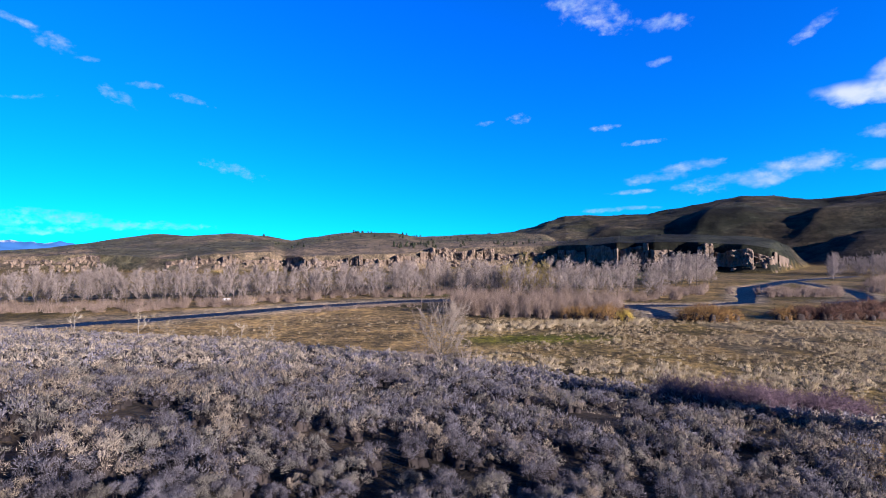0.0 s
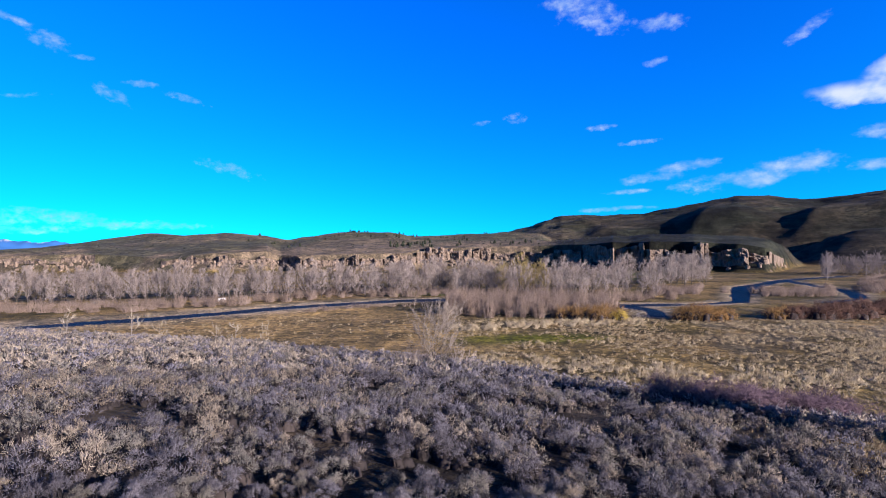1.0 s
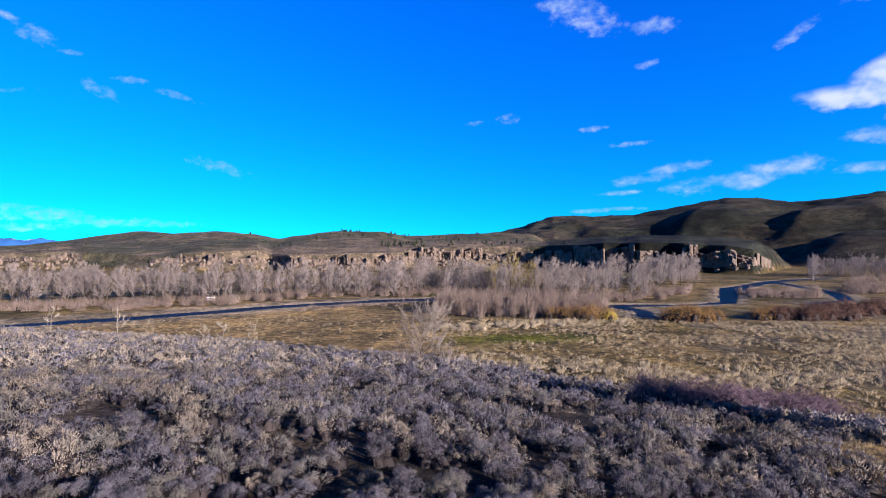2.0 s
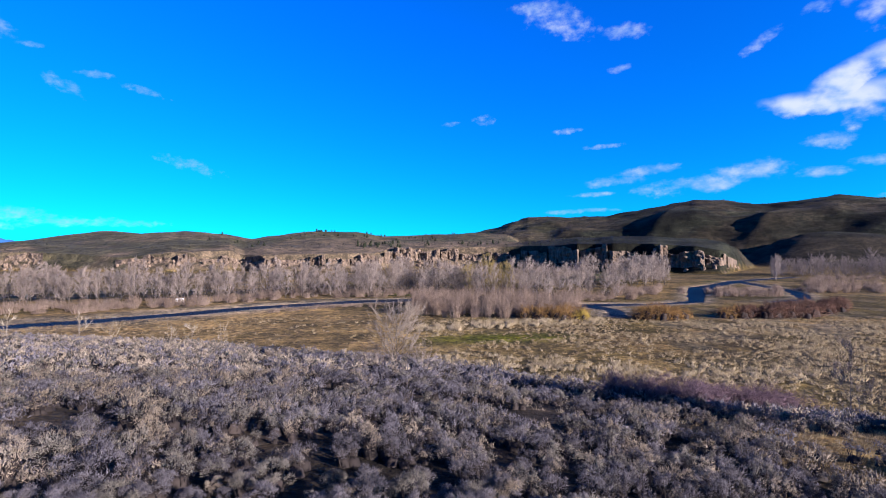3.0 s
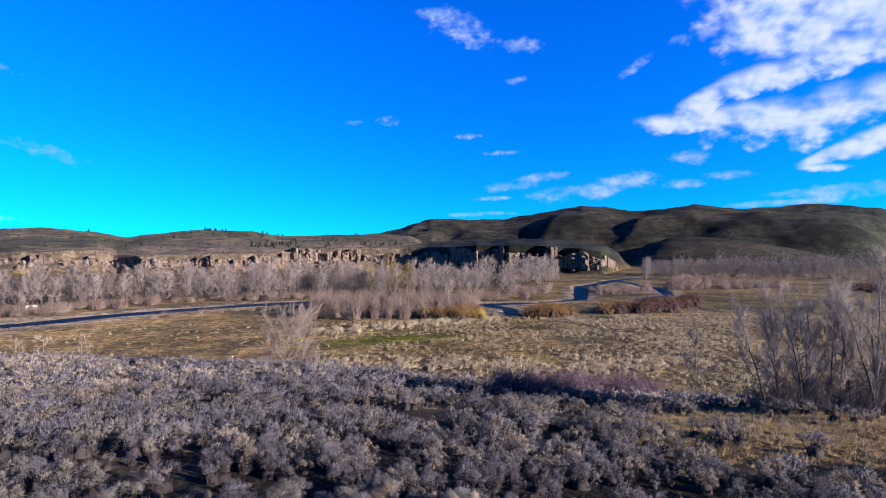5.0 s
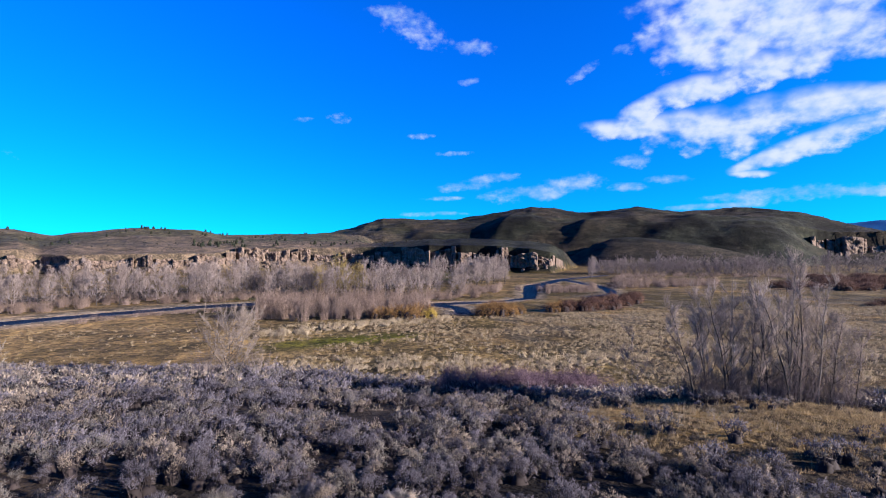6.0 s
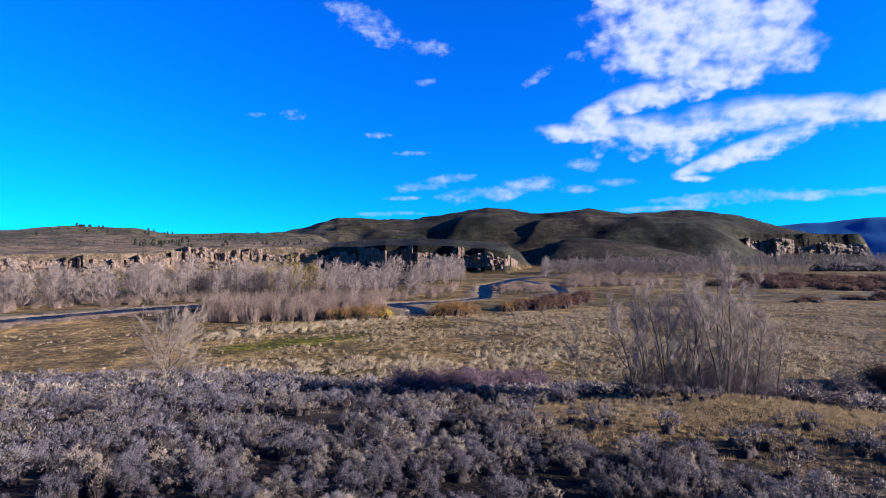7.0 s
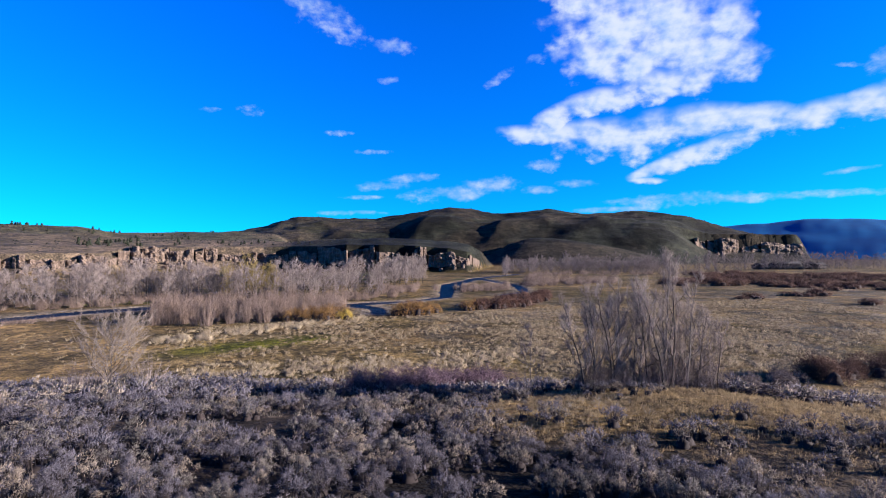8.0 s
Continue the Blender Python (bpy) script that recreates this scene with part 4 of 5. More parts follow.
plant_out(kit, band_spots(rng, [(91, 165), (100, 168), (114, 168), (124, 185)], (0, 24), 60, 1.8), rng)
kit = bushes(2, 3.0, 4.0, 50, 120, 0.1, WILLOW, "brown willow clump beside the far channel", "far channel willows", 0.75, "island_willow")
plant_out(kit, band_spots(rng, [(60, 178), (84, 180), (150, 190), (165, 230)], (0, 16), 40, 2.0), rng)
plant_out(kit, band_spots(rng, [(60, 176), (72, 172), (82, 190)], (0, 30), 45, 2.2), rng, (0.8, 1.2))
plant_out(kit, band_spots(rng, [(176, 240), (200, 262), (240, 280), (300, 262), (360, 232)], (0, 60), 110, 3.0), rng, (0.9, 1.6), (0.7, 1.0))
kit = bushes(2, 4.0, 4.4, 60, 160, 0.09, WILLOW, "pinkish leafless willow clump on the valley flats", "valley willows", 0.75, "valley_willow")
plant_out(kit, band_spots(rng, [(136, 184), (152, 184), (168, 184), (190, 182)], (0, 42), 75, 2.4), rng, (0.8, 1.35))
kit = [round_bush("red_willow", 3.4, 5.5, 900, 0.8, WILLOW_RED, "dark red leafless willow clump by a backwater", "red willows", 0.09) for _ in range(3)]
plant_out(kit, band_spots(rng, [(62, 106), (70, 106), (80, 108), (90, 116), (100, 124)], (0, 16), 30, 2.0), rng, (0.55, 1.25), (0.8, 1.15))
kit = [round_bush("orange_willow", 3.3, 5.0, 1000, 0.75, WILLOW_ORANGE, "rounded orange-brown willow bush at the water's edge", "orange willows", 0.08) for _ in range(2)]
plant_out(kit, [(44, 106), (47.5, 106.8), (50.5, 106.2), (26.5, 106), (23.0, 107.5), (70, 113), (19.0, 107), (63.5, 108.5), (21.0, 104.6), (24.5, 104.2), (46.0, 105.2)], rng, (0.8, 1.25))
kit = [round_bush("yellow_willow", 3.0, 4.6, 1000, 0.7, WILLOW_YELLOW, "rounded yellow-green willow bush beside a backwater", "yellow willows", 0.08)]
plant_out(kit, [(29.6, 102.4)], rng)
kit = [round_bush("mauve_brush", 2.0, 2.1, 1300, 0.26, MAUVE, "dark mauve leafless brush at the foot of the bench", "mauve brush", 0.08) for _ in range(3)]
plant_out(kit, band_spots(rng, [(12.6, 28.6), (16.5, 28.6), (20, 29.8), (24.5, 31.5)], (-1.2, 1.0), 24, 0.75), rng, (0.8, 1.2), (0.8, 1.0))
kit = [round_bush("brush_clump", 3.0, 6.5, 560, 1.0, WILLOW_RED, "rounded dark brush clump on the open meadow", "meadow brush", 0.12) for _ in range(3)]
plant_out(kit, [(161, 97), (166, 98), (190, 94), (197, 95), (187, 97), (233, 105), (173.5, 70.7)]
          + band_spots(rng, [(262, 190), (300, 165), (330, 140), (350, 110)], (0, 110), 130, 4.0)
          + band_spots(rng, [(196, 158), (222, 138), (246, 112), (258, 84)], (0, 60), 60, 3.6), rng, (0.7, 1.6), (0.6, 1.0))

kit = [round_bush("red_thicket", 2.6, 5.0, 2600, 0.5, WILLOW_RED, "rounded red-brown brush thicket on the meadow", "thickets", 0.08) for _ in range(2)]
plant_out(kit, [(66, 30), (71, 29), (76, 27.5), (81, 27), (86, 25.5)], rng)
kit = [round_bush("grey_brush", 1.5, 3.0, 1000, 0.35, TWIG_COOL, "low grey brush on the meadow below the bench", "low meadow brush", 0.09) for _ in range(2)]
plant_out(kit, [(60, 30), (62, 31), (55, 31)], rng)

# ---- the clump of bare trees at the bench's edge ----
rng = np.random.default_rng(41)
# metres along the row, metres behind it, height, lean along the row, bark
CLUMP = [(7.7, 0.0, 5.0, -0.24, BARK_DARK), (8.6, 0.8, 4.6, -0.16, BARK), (9.3, 0.3, 5.6, -0.16, BARK), (10.0, 1.4, 5.0, 0.05, BARK), (10.7, 0.2, 4.2, 0.1, BARK_DARK),
         (11.4, 0.6, 5.8, -0.1, BARK), (12.3, 0.5, 7.4, 0.03, BARK_PALE), (12.0, 0.0, 5.6, -0.22, BARK_DARK), (12.8, 1.2, 6.2, 0.0, BARK), (13.4, 0.3, 6.2, 0.1, BARK_PALE),
         (14.2, 0.7, 4.4, 0.12, BARK), (14.7, 1.3, 3.6, 0.08, BARK), (15.4, 0.8, 3.6, 0.06, BARK), (10.4, 2.2, 6.4, 0.0, BARK_PALE), (8.9, 1.8, 5.8, -0.05, BARK_PALE), (9.7, 0.9, 4.4, -0.1, BARK_DARK), (11.0, 1.6, 5.0, 0.04, BARK_DARK), (11.8, 1.9, 6.0, -0.04, BARK), (13.1, 1.7, 5.2, 0.06, BARK_DARK), (12.5, 0.1, 6.6, 0.0, BARK), (13.9, 1.6, 4.8, 0.02, BARK)]


def clump_spot(run, back):
    return 15.7 + 0.905 * run + 0.425 * back, 22.8 - 0.425 * run + 0.905 * back


for run, back, tall, lean, bark in CLUMP:
    x, y = clump_spot(run, back)
    tree = bare_tree("bare_tree", rng, tall, 0.95, 13, 1150, 0.45, 0.0095, bark, TWIG_CLUMP,
                     "slender leafless tree with %s trunk on the bench" % ("pale" if bark is BARK_PALE else "dark" if bark is BARK_DARK else "grey"),
                     "bare trees on the bench", (lean * 0.905, -lean * 0.425), limb_parts=True, branchlets=70, stout=0.0105, up=0.7, low=0.12, low_twigs=0.12, steep=(0.8, 1.8))
    tree.matrix_basis = stand(x, y, 0)
x, y = clump_spot(4.9, 0.5)
tree = bare_tree("sapling", rng, 3.8, 0.9, 8, 420, 0.4, 0.013, BARK_PALE, TWIG_GREY, "thin pale leafless sapling beside mauve brush", "saplings", limb_parts=True, branchlets=40, stout=0.006, up=0.8, low=0.1)
tree.matrix_basis = stand(x, y, 0)
kit = bushes(3, 2.1, 1.6, 110, 420, 0.015, TWIG_COOL, "grey twiggy undergrowth at the foot of bare trees", "undergrowth", 0.8, "undergrowth_shrub")
plant_out(kit, [clump_spot(r_, d_) for r_, d_ in ((7.7, 0.6), (8.2, 0.2), (8.7, 0.5), (9.2, 0.9), (9.6, 0.3), (10.1, 0.8), (10.7, 0.9), (11.3, 0.4), (11.8, 0.5), (12.2, 0.9), (12.5, 0.3), (12.9, 0.6), (13.6, 0.9), (14.3, 0.5), (15.0, 0.8))], rng, (0.8, 1.15))
# a round-headed pale tree on the slope
tree = bare_tree("bare_tree", rng, 4.0, 2.5, 26, 4600, 0.42, 0.015, BARK, TWIG_PALE, "round-headed pale leafless tree at the bench foot", "lone trees",
                 limb_parts=True, branchlets=240, stout=0.014, up=0.5, low=0.04, low_twigs=0.15, steep=(0.5, 1.3))
tree.matrix_basis = stand(-1.7, 36.0, 0)
kit = bushes(2, 2.4, 2.4, 60, 200, 0.025, TWIG_GREY, "grey twiggy brush beside a pale bare tree", "slope brush", 0.7, "brush")
plant_out(kit, [(-3.6, 35.6), (-2.9, 36.6), (0.4, 36.4)], rng)
for x, y, tall in ((-39.0, 50.3, 2.9), (-44.5, 47.5, 2.3), (-30.5, 53.5, 2.2), (-27.5, 52.6, 2.3), (-24.0, 52.5, 2.6), (-36, 51, 2.0)):
    tree = bare_tree("sapling", rng, tall, 1.1, 7, 60, 0.5, 0.03, BARK_PALE, STRAW_PALE, "small white-barked sapling at the edge of sagebrush", "white saplings",
                     limb_parts=True, branchlets=16, stout=0.021, low=0.2)
    tree.matrix_basis = stand(x, y, 0)


# ---- sagebrush on the bench ----
rng = np.random.default_rng(51)


def in_bench(x, y):
    return y < bench_edge(x) + 4.0 * (value_noise(x, y, 12, 3, 4) - 0.5) + 1.0


step = 0.44
gxs, gys = np.meshgrid(np.arange(-75, 62, step), np.arange(-1, 58, step))
sx = gxs.ravel() + rng.uniform(-0.33, 0.33, gxs.size)
sy = gys.ravel() + rng.uniform(-0.33, 0.33, gxs.size)
sr = np.hypot(sx - HUB[0], sy - HUB[1])
sa = np.degrees(np.arctan2(sx - HUB[0], sy - HUB[1]))
bald = mound(sx, sy) + 1.1 * smooth(38, 50, sx) + 0.5 * smooth(26, 40, sx)
thin = 0.25 * value_noise(sx, sy, 7, 3, 2) + 0.75 * value_noise(sx, sy, 1.7, 2, 5)
ok = in_bench(sx, sy) & (sa > -62) & (sa < 80) & (sr > 4.5) & (rng.random(sx.size) > bald) & (thin + rng.uniform(-0.05, 0.05, sx.size) > 0.385 + 0.1 * smooth(-12, 4, sx)) & (rng.random(sx.size) < np.interp(sr, [0, 30, 75], [1.0, 0.95, 0.75]))
sx, sy, sr = sx[ok], sy[ok], sr[ok]
order = np.argsort(sr)
sx, sy, sr = sx[order], sy[order], sr[order]
sz = ground_height(sx, sy)
NEAR = 300
near_kinds = []
for material, label in ((SAGE, "grey-lavender sagebrush bush on a dry bench"), (SAGE, "grey-lavender sagebrush bush on a dry bench"), (SAGE, "dense grey sagebrush bush on a dry bench"),
                        (SAGE_OLIVE, "olive-grey sagebrush bush on a dry bench"), (SAGE_DRY, "straw-coloured dead sagebrush among grey bushes")):
    v, f, green = sage_arrays(0.95, 1.0, 1700, 0.072, 0.145, 13, 0.42)
    near_kinds.append((tri_mesh("sagebrush", v, f, material, second=SAGE_WOOD_SHADE, pick=np.arange(len(f)) >= green), label))
for k in range(NEAR):
    me, label = near_kinds[rng.choice(5, p=(0.26, 0.24, 0.22, 0.18, 0.1))]
    ob = tagged(new("sagebrush", me), label, "bush", "near sagebrush")
    size = 0.32 + 0.52 * rng.random() ** 1.4
    ob.matrix_basis = Matrix.LocRotScale((sx[k], sy[k], sz[k] - 0.05), Euler((0, 0, rng.uniform(0, 6.28))), (size, size, size * rng.uniform(0.75, 1.15)))


rest = np.arange(len(sx)) >= NEAR
# pale dead brush increases to the left, also standing in for front light
dry = np.interp(sx, [-14, 2, 14], [0.48, 0.15, 0.28])
roll = rng.random(len(sx))
group_of = np.where(roll < dry, 2, np.where(roll < dry + 0.2, 1, 0))
close, mid, far_off = rest & (sr < 15), rest & (sr >= 15) & (sr < 28), rest & (sr >= 28)
for g, (material, label) in enumerate(((SAGE, "grey-lavender sagebrush covering the bench"), (SAGE_OLIVE, "olive-grey sagebrush scattered over the bench"), (SAGE_DRY, "straw-coloured dead brush scattered over the bench"))):
    for zone, sprigs, size, slim in ((close, 340, 0.085, 0.22), (mid, 130, 0.12, 0.32), (far_off, 32, 0.2, 0.48)):
        m = zone & (group_of == g)
        kinds = [sage_arrays(0.92, 1.0, sprigs, size, slim, 12 if sprigs > 100 else 7, 0.4) for _ in range(4)]
        strew("sagebrush_cover", label, "brush", material, kinds, sx[m], sy[m], sz[m], (0.3, 0.88), rng, SAGE_WOOD_SHADE, 1.4)

# ---- dry grass of the meadow ----
rng = np.random.default_rng(61)


def tuft_arrays(blades, height, width, thick):
    turn, lean = rng.uniform(0, 6.28, blades), rng.random(blades)
    base = np.stack((np.cos(turn) * lean, np.sin(turn) * lean, np.zeros(blades)), axis=1) * width * 0.35
    way = np.stack((np.cos(turn) * lean, np.sin(turn) * lean, np.full(blades, 1.1)), axis=1) + rng.normal(0, 0.2, (blades, 3))
    return spikes(base, way, height * rng.uniform(0.6, 1.2, blades), thick, rng)


def field(count, x0, x1, y0, y1, keep):
    x, y = rng.uniform(x0, x1, count), rng.uniform(y0, y1, count)
    m = keep(x, y) & (river_edge(x, y) > 1.0) & (rng.random(count) < 1.0)
    x, y = x[m], y[m]
    return x, y, ground_height(x, y)


def meadow(x, y):
    return (y > bench_edge(x) + 3)


tufts = [tuft_arrays(13, 0.55, 0.8, 0.075) for _ in range(6)]
xs, ys, zs = field(24000, -70, 130, 38, 104, lambda x, y: meadow(x, y) & (rng.random(x.size) > 1.3 * green_strip(x, y)) & (rng.random(x.size) < 0.1 + 0.9 * smooth(-14, 2, x)) & (value_noise(x, y, 7, 4, 1) + rng.uniform(-0.12, 0.12, x.size) > 0.5))
strew("grass_tussocks", "bleached dry grass tussocks over the meadow", "grass", MEADOW_STRAW, tufts, xs, ys, zs, (0.35, 1.0), rng)
xs, ys, zs = field(9000, -90, 130, 38, 110, lambda x, y: meadow(x, y) & (value_noise(x, y, 14, 3, 3) > 0.45))
strew("grass_tussocks", "straw-yellow dry grass over the meadow", "grass", STRAW, [tuft_arrays(9, 0.28, 0.8, 0.06) for _ in range(4)], xs, ys, zs, (0.6, 1.3), rng)
xs, ys, zs = field(5200, -4, 48, 44, 72, lambda x, y: meadow(x, y) & (rng.random(x.size) < np.exp(-((y - np.interp(x, [-3, 8, 18, 27, 45], [63, 62.5, 59.5, 57, 54])) / 4.0) ** 2)) & (value_noise(x, y, 5, 3, 2) > 0.42))
strew("grass_tussocks", "pale bunch grass in a belt across the meadow", "grass", MEADOW_STRAW, tufts, xs, ys, zs, (0.5, 1.25), rng)
xs, ys, zs = field(17000, 44, 165, 4, 98, lambda x, y: meadow(x, y) & (value_noise(x, y, 9, 4, 3) + rng.uniform(-0.1, 0.1, x.size) > 0.48))
strew("grass_tussocks", "faded dry grass hummocks over the open meadow", "grass", MEADOW_STRAW, [tuft_arrays(10, 0.5, 0.95, 0.09) for _ in range(4)], xs, ys, zs, (0.4, 1.1), rng)
xs, ys, zs = field(4000, -6, 34, 86, 106, lambda x, y: np.abs(y - (90.5 + 0.36 * x)) < 4.5 + 0 * x)
strew("grass_tussocks", "tall bleached bunch grass along a willow thicket", "grass", MEADOW_STRAW, [tuft_arrays(30, 0.9, 1.0, 0.06) for _ in range(4)], xs[:260], ys[:260], zs[:260], (0.6, 1.25), rng)
# thicker to the left, where it also lightens the bench for front light
xs, ys, zs = field(16000, -60, 22, 4, 50, lambda x, y: in_bench(x, y) & (rng.random(x.size) < 0.25 + 0.75 * smooth(4, -10, x)) & (np.hypot(x - 4, y) > 21))
strew("bench_grass", "bleached dry grass between sagebrush", "grass", STRAW_PALE, [tuft_arrays(10, 0.34, 0.3, 0.012) for _ in range(4)], xs, ys, zs, (0.6, 1.3), rng)
xs, ys, zs = field(16000, 8, 42, 4, 24, lambda x, y: rng.random(x.size) < mound(x, y))
bx, by, bz = field(15000, 2, 48, 4, 38, lambda x, y: in_bench(x, y) & (rng.random(x.size) < 0.8 * smooth(14, 24, x)) & (np.hypot(x - 4, y) > 9))
strew("bench_grass", "short straw-coloured grass between sagebrush", "grass", STRAW, [tuft_arrays(9, 0.2, 0.4, 0.012) for _ in range(4)], bx, by, bz, (0.6, 1.3), rng)
strew("mound_grass", "golden dry grass on a low mound", "grass", STRAW, [tuft_arrays(12, 0.18, 0.4, 0.014) for _ in range(4)], xs, ys, zs, (0.6, 1.3), rng)

# ---- small things ----
rng = np.random.default_rng(71)


def block(x0, x1, y0, y1, z0, z1):
    v = np.array([(x, y, z) for z in (z0, z1) for x, y in ((x0, y0), (x1, y0), (x1, y1), (x0, y1))], dtype=float)
    f = np.array([(0, 2, 1), (0, 3, 2), (4, 5, 6), (4, 6, 7), (0, 1, 5), (0, 5, 4), (1, 2, 6), (1, 6, 5), (2, 3, 7), (2, 7, 6), (3, 0, 4), (3, 4, 7)])
    return v, f


def gable(x0, x1, y0, y1, z0, rise):
    m = (y0 + y1) / 2
    v = np.array([(x0, y0, z0), (x1, y0, z0), (x1, y1, z0), (x0, y1, z0), (x0, m, z0 + rise), (x1, m, z0 + rise)], dtype=float)
    f = np.array([(0, 1, 5), (0, 5, 4), (2, 3, 4), (2, 4, 5), (0, 4, 3), (1, 2, 5), (0, 2, 1), (0, 3, 2)])
    return v, f


def plain(name, a, b, rough=0.8):
    def build(n):
        pos = n.node("ShaderNodeNewGeometry").outputs["Position"]
        return n.ramp(n.noise(pos, 1.3, 4.0), [(0.3, a), (0.7, b)]), None, 0
    return surface(name, build, rough, 0.3)


TIMBER = plain("dark_timber", (0.025, 0.018, 0.014), (0.06, 0.045, 0.035))
ROOFING = plain("dark_roofing", (0.012, 0.011, 0.012), (0.03, 0.027, 0.027), 0.95)
PANE = plain("window_pane", (0.02, 0.025, 0.03), (0.04, 0.05, 0.06), 0.1)
WHITE = plain("white_paint", (0.5, 0.5, 0.48), (0.6, 0.6, 0.58), 0.5)


def ranch_house(x, y, turn, length, width, tall, label):
    house = tagged(new("house"), label, "house", "ranch buildings")
    part("wall", block(-length / 2, length / 2, -width / 2, width / 2, 0, tall), TIMBER, house, flat=True)
    part("roof", gable(-length / 2 - 0.6, length / 2 + 0.6, -width / 2 - 0.7, width / 2 + 0.7, tall, width * 0.32), ROOFING, house, flat=True)
    part("chimney", block(length * 0.2, length * 0.2 + 1, -0.5, 0.5, tall, tall + width * 0.32 + 1.2), TIMBER, house, flat=True)
    for k in range(4):
        u = -length / 2 + (k + 0.6) * length / 4.2
        frame_ = [block(u - 0.8, u + 0.8, -width / 2 - 0.09, -width / 2 + 0.05, z, z + 0.1) for z in (0.9, 2.3)] + [block(e, e + 0.1, -width / 2 - 0.09, -width / 2 + 0.05, 1.0, 2.3) for e in (u - 0.8, u + 0.7)]
        window = part("window", frame_, TIMBER, house, flat=True)
        part("pane", block(u - 0.7, u + 0.7, -width / 2 - 0.04, -width / 2 + 0.03, 1.0, 2.3), PANE, window, "dark glass pane", flat=True)
    door = part("door", block(-0.5, 0.5, -width / 2 - 0.05, -width / 2 + 0.05, 0.0, 2.05), ROOFING, house, flat=True)
    part("handle", block(0.32, 0.4, -width / 2 - 0.1, -width / 2 - 0.05, 1.0, 1.08), WHITE, door, flat=True)
    house.matrix_basis = stand(x, y, turn, sink=0.2)


ranch_house(578, 312, -28, 30, 13, 5.0, "long dark timber ranch house with a gabled roof")
ranch_house(602, 296, -30, 18, 11, 4.6, "dark timber outbuilding beside a ranch house")
ranch_house(556, 326, -20, 14, 10, 4.0, "small dark shed beside a ranch house")


def trailer(x, y, turn):
    van = tagged(new("trailer"), "small white camping trailer parked under bare cottonwoods", "trailer")
    part("body", block(-2.4, 2.4, -1.1, 1.1, 0.5, 2.4), WHITE, van, flat=True)
    part("window", block(-1.0, 0.6, -1.14, -1.0, 1.3, 1.9), PANE, van, flat=True)
    for u in (-0.6, 0.5):
        pts = np.array([(u, -1.15, 0.36), (u, -0.85, 0.36)])
        wheel = part("wheel", tube(pts, [0.36, 0.36], 12), ROOFING, van)
        part("hub", tube(np.array([(u, -1.17, 0.36), (u, -1.13, 0.36), (u, -1.12, 0.36)]), [0.02, 0.2, 0.02], 10), WHITE, wheel)
    part("tow_bar", block(2.4, 3.3, -0.06, 0.06, 0.5, 0.58), ROOFING, van, flat=True)
    van.matrix_basis = stand(x, y, turn, 0.5)


trailer(-84.0, 141.5, 35)


def stone(x, y, wide, tall, material, label):
    ob = new("boulder", tri_mesh("boulder", *rock_column(rng, wide, tall, wide * 0.8), material))
    tagged(ob, label, "rock", "field stones")
    ob.matrix_basis = stand(x, y, rng.uniform(0, 360), sink=tall * 0.25)


PALE_STONE = plain("pale_stone", (0.2, 0.18, 0.15), (0.34, 0.31, 0.27))
for x, y, wide in ((-16.0, 51.0, 0.9), (-15.0, 51.6, 0.7), (-14.4, 50.6, 1.0), (-16.8, 51.8, 0.6), (-13.6, 51.2, 0.5), (-15.6, 50.2, 0.5)):
    stone(x, y, wide, wide * 0.7, PALE_STONE, "pale field stone in a heap at the bench edge")
kit = bushes(1, 1.2, 2.0, 90, 240, 0.03, WILLOW_ORANGE, "rusty orange dead bush beside a stone heap", "dead bushes", 0.6, "dead_bush")
plant_out(kit, [(-17.6, 51.2)], rng)


def juniper(height):
    tree = tagged(new("juniper_tree"), "small dark juniper on the mesa skyline", "tree", "mesa junipers")
    part("trunk", tube(np.array([(0, 0, 0), (0.05, 0, height * 0.5)]), [0.16, 0.08], 5), BARK_DARK, tree)
    n = 170
    z = rng.random(n)
    turn, out = rng.uniform(0, 6.28, n), np.sqrt(rng.random(n)) * (1 - z) ** 0.7 * height * 0.36
    spot = np.stack((np.cos(turn) * out, np.sin(turn) * out, height * (0.08 + 0.8 * z)), axis=1)
    way = np.stack((np.cos(turn) * 0.8, np.sin(turn) * 0.8, np.full(n, 0.5)), axis=1) + rng.normal(0, 0.3, (n, 3))
    part("crown", spikes(spot, way, height * 0.2 * rng.uniform(0.6, 1.3, n), height * 0.1, rng), JUNIPER, tree)
    return tree


kit = [juniper(4.0) for _ in range(3)]
spots = []
for a, d in [(rng.uniform(-19.5, -1), rng.uniform(470, 620)) for _ in range(60)] + [(rng.uniform(-9.5, 6), rng.uniform(350, 380)) for _ in range(16)] + [(rng.uniform(-32, -20), rng.uniform(380, 560)) for _ in range(8)] + [(rng.uniform(-13, -7.5), rng.uniform(345, 440)) for _ in range(45)]:
    spots.append((HUB[0] + SPAN * d * math.sin(radians(a)), HUB[1] + SPAN * d * math.cos(radians(a))))
plant_out(kit, spots, rng, (0.6, 1.5), (0.8, 1.2), 0.2)


# scrub over mesa tops and hillsides
ha, hr = rng.uniform(-50, 64, 16000), np.sqrt(rng.uniform(560.0 ** 2, 1400.0 ** 2, 16000))
x, y = HUB[0] + hr * np.sin(np.radians(ha)), HUB[1] + hr * np.cos(np.radians(ha))
z = ground_height(x, y)
m = (z > 14) & (rng.random(x.size) < np.interp(ha, [-10, 8], [0.22, 1.0])) & (value_noise(x, y, 70, 4, 2) + rng.uniform(-0.15, 0.15, x.size) > 0.47)
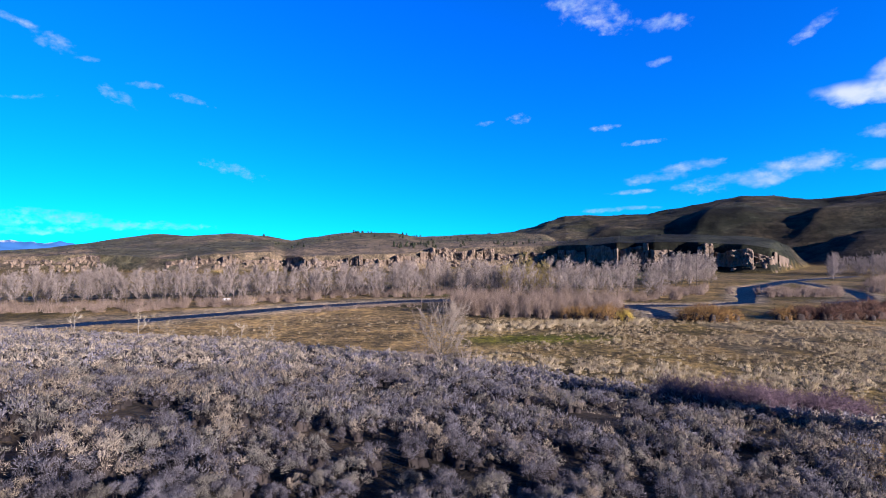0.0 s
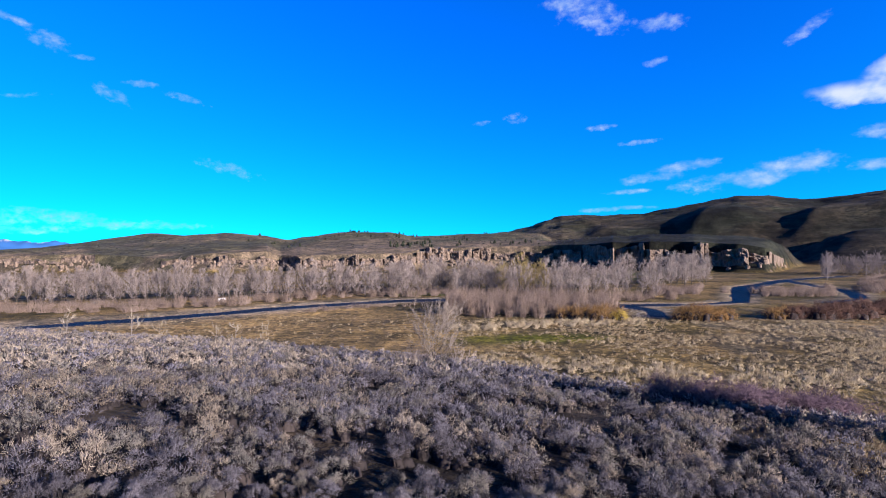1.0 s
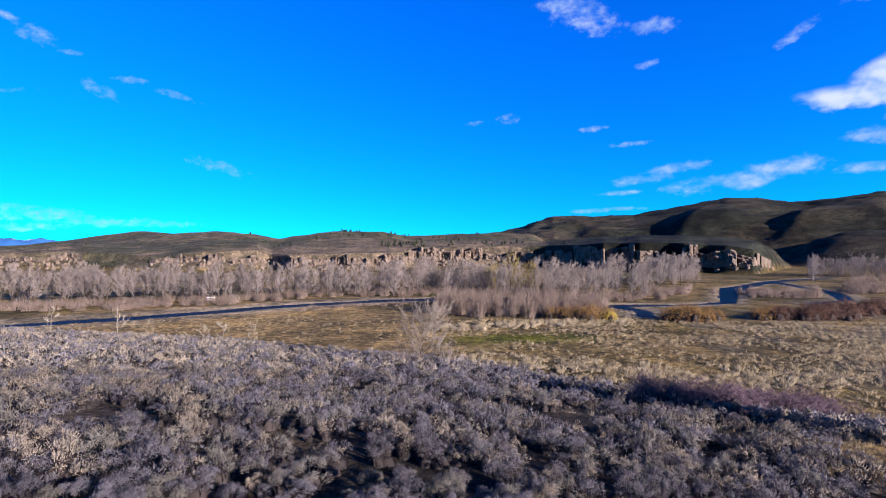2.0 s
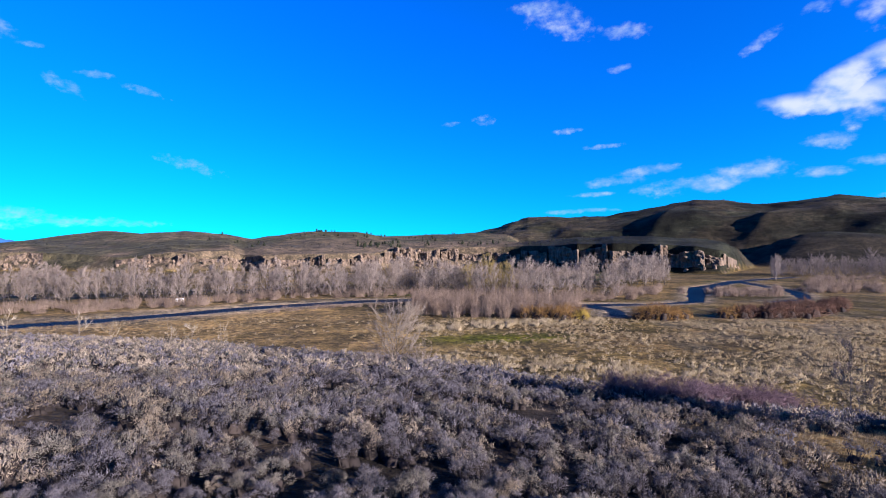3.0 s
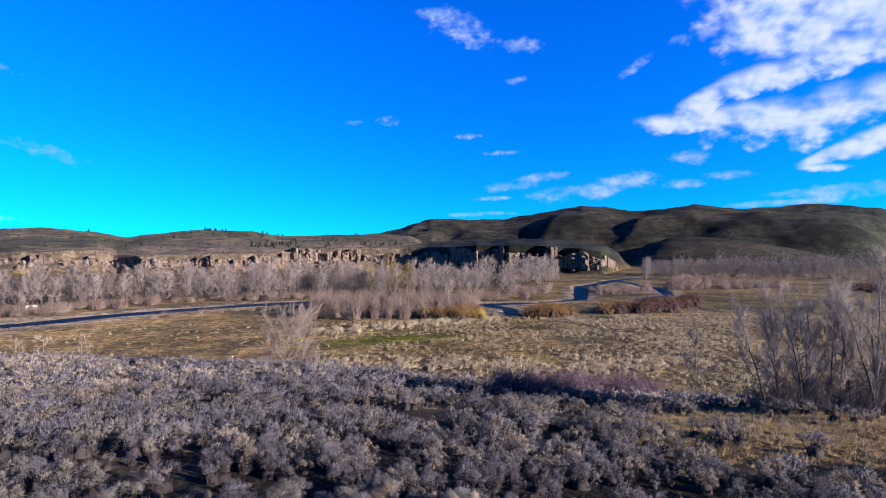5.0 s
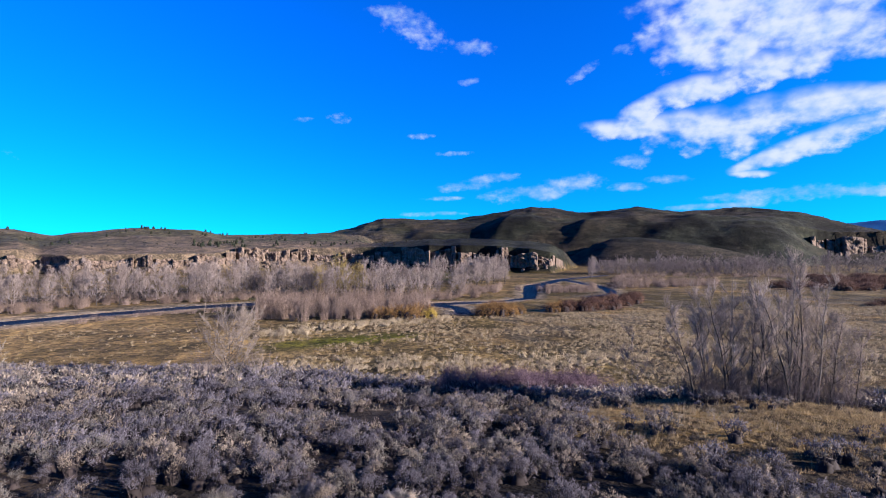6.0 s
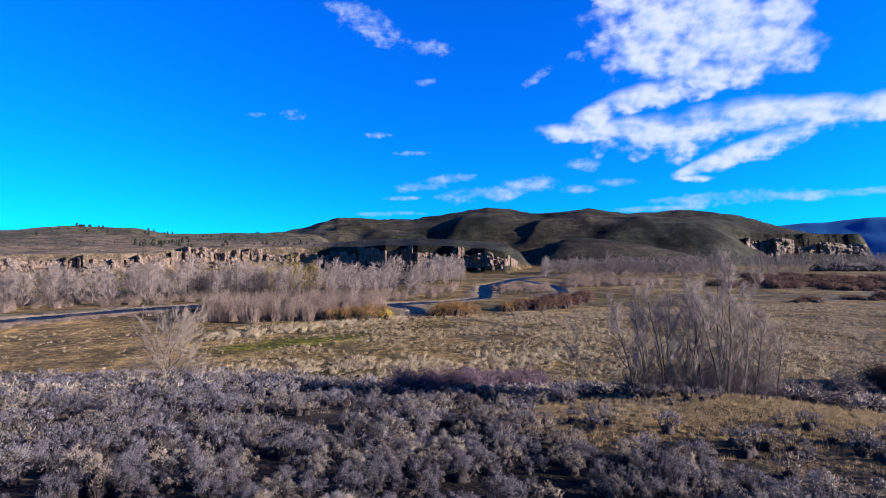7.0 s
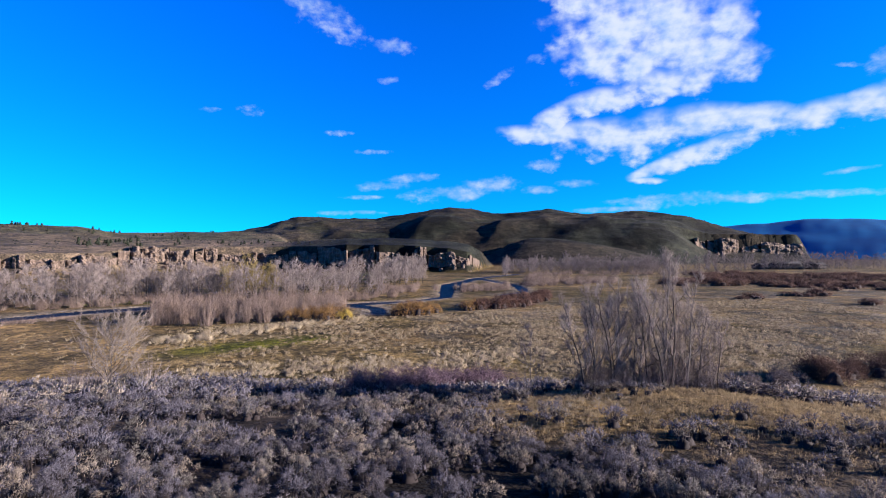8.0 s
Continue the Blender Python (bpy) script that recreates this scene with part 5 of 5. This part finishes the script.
SCRUB = plant_material("hill_scrub", (0.006, 0.008, 0.006), (0.013, 0.015, 0.01), (0.024, 0.025, 0.017))
strew("hill_scrub", "low dark scrub dotted over mesa tops and hillsides", "brush", SCRUB, [dome_arrays(0.9, 1.7, 2, 6) for _ in range(6)], x[m], y[m], z[m], (0.5, 1.5), rng)


def pebble_arrays():
    """An uneven stone of eight faces."""
    v = np.array([(1, 0, 0), (0, 1, 0), (-1, 0, 0), (0, -1, 0), (0, 0, 0.7), (0, 0, -0.5)], dtype=float) * rng.uniform(0.6, 1.1, (6, 1)) + rng.normal(0, 0.08, (6, 3))
    f = np.array([(0, 1, 4), (1, 2, 4), (2, 3, 4), (3, 0, 4), (1, 0, 5), (2, 1, 5), (3, 2, 5), (0, 3, 5)])
    return v * 0.5, f


GRAVEL = plain("river_gravel", (0.07, 0.06, 0.048), (0.2, 0.172, 0.138))
kinds = [pebble_arrays() for _ in range(8)]
x, y = rng.uniform(-110, 70, 60000), rng.uniform(70, 160, 60000)
shore = river_edge(x, y)
m = (shore > -0.3) & (shore < 7.5 * value_noise(x, y, 12, 2, 3)) & (value_noise(x, y, 9, 2, 1) > 0.4)
x, y = x[m][:7500], y[m][:7500]
strew("gravel_bar", "pale river gravel along the water's edge", "gravel", GRAVEL, kinds, x, y, ground_height(x, y), (0.15, 0.5), rng)
x, y = rng.uniform(28, 60, 5000), rng.uniform(2, 26, 5000)
m = in_bench(x, y) & (value_noise(x, y, 5, 3, 1) > 0.5) & (mound(x, y) < 0.3)
x, y = x[m][:1500], y[m][:1500]
strew("field_stones", "grey stones strewn over a bare bank", "gravel", GRAVEL, kinds, x, y, ground_height(x, y), (0.1, 0.4), rng)


def brush_pile(x, y, length, turn):
    """A low heap of cut grey branches."""
    n = 420
    u, v = rng.normal(0, length * 0.26, n), rng.normal(0, 0.5, n)
    spot = np.stack((u, v, 0.7 * rng.random(n) * np.exp(-(u / length * 2) ** 2 - v ** 2)), axis=1)
    way = np.stack((rng.normal(0, 1, n), rng.normal(0, 0.5, n), rng.normal(0.1, 0.2, n)), axis=1)
    ob = part("brush_pile", spikes(spot, way, rng.uniform(0.5, 1.5, n), 0.03, rng), TWIG_COOL)
    tagged(ob, "low heap of grey cut branches beside bare trees", "brush pile")
    ob.matrix_basis = stand(x, y, turn, sink=0.02)


brush_pile(*clump_spot(17.3, -0.6), 4.5, -25)
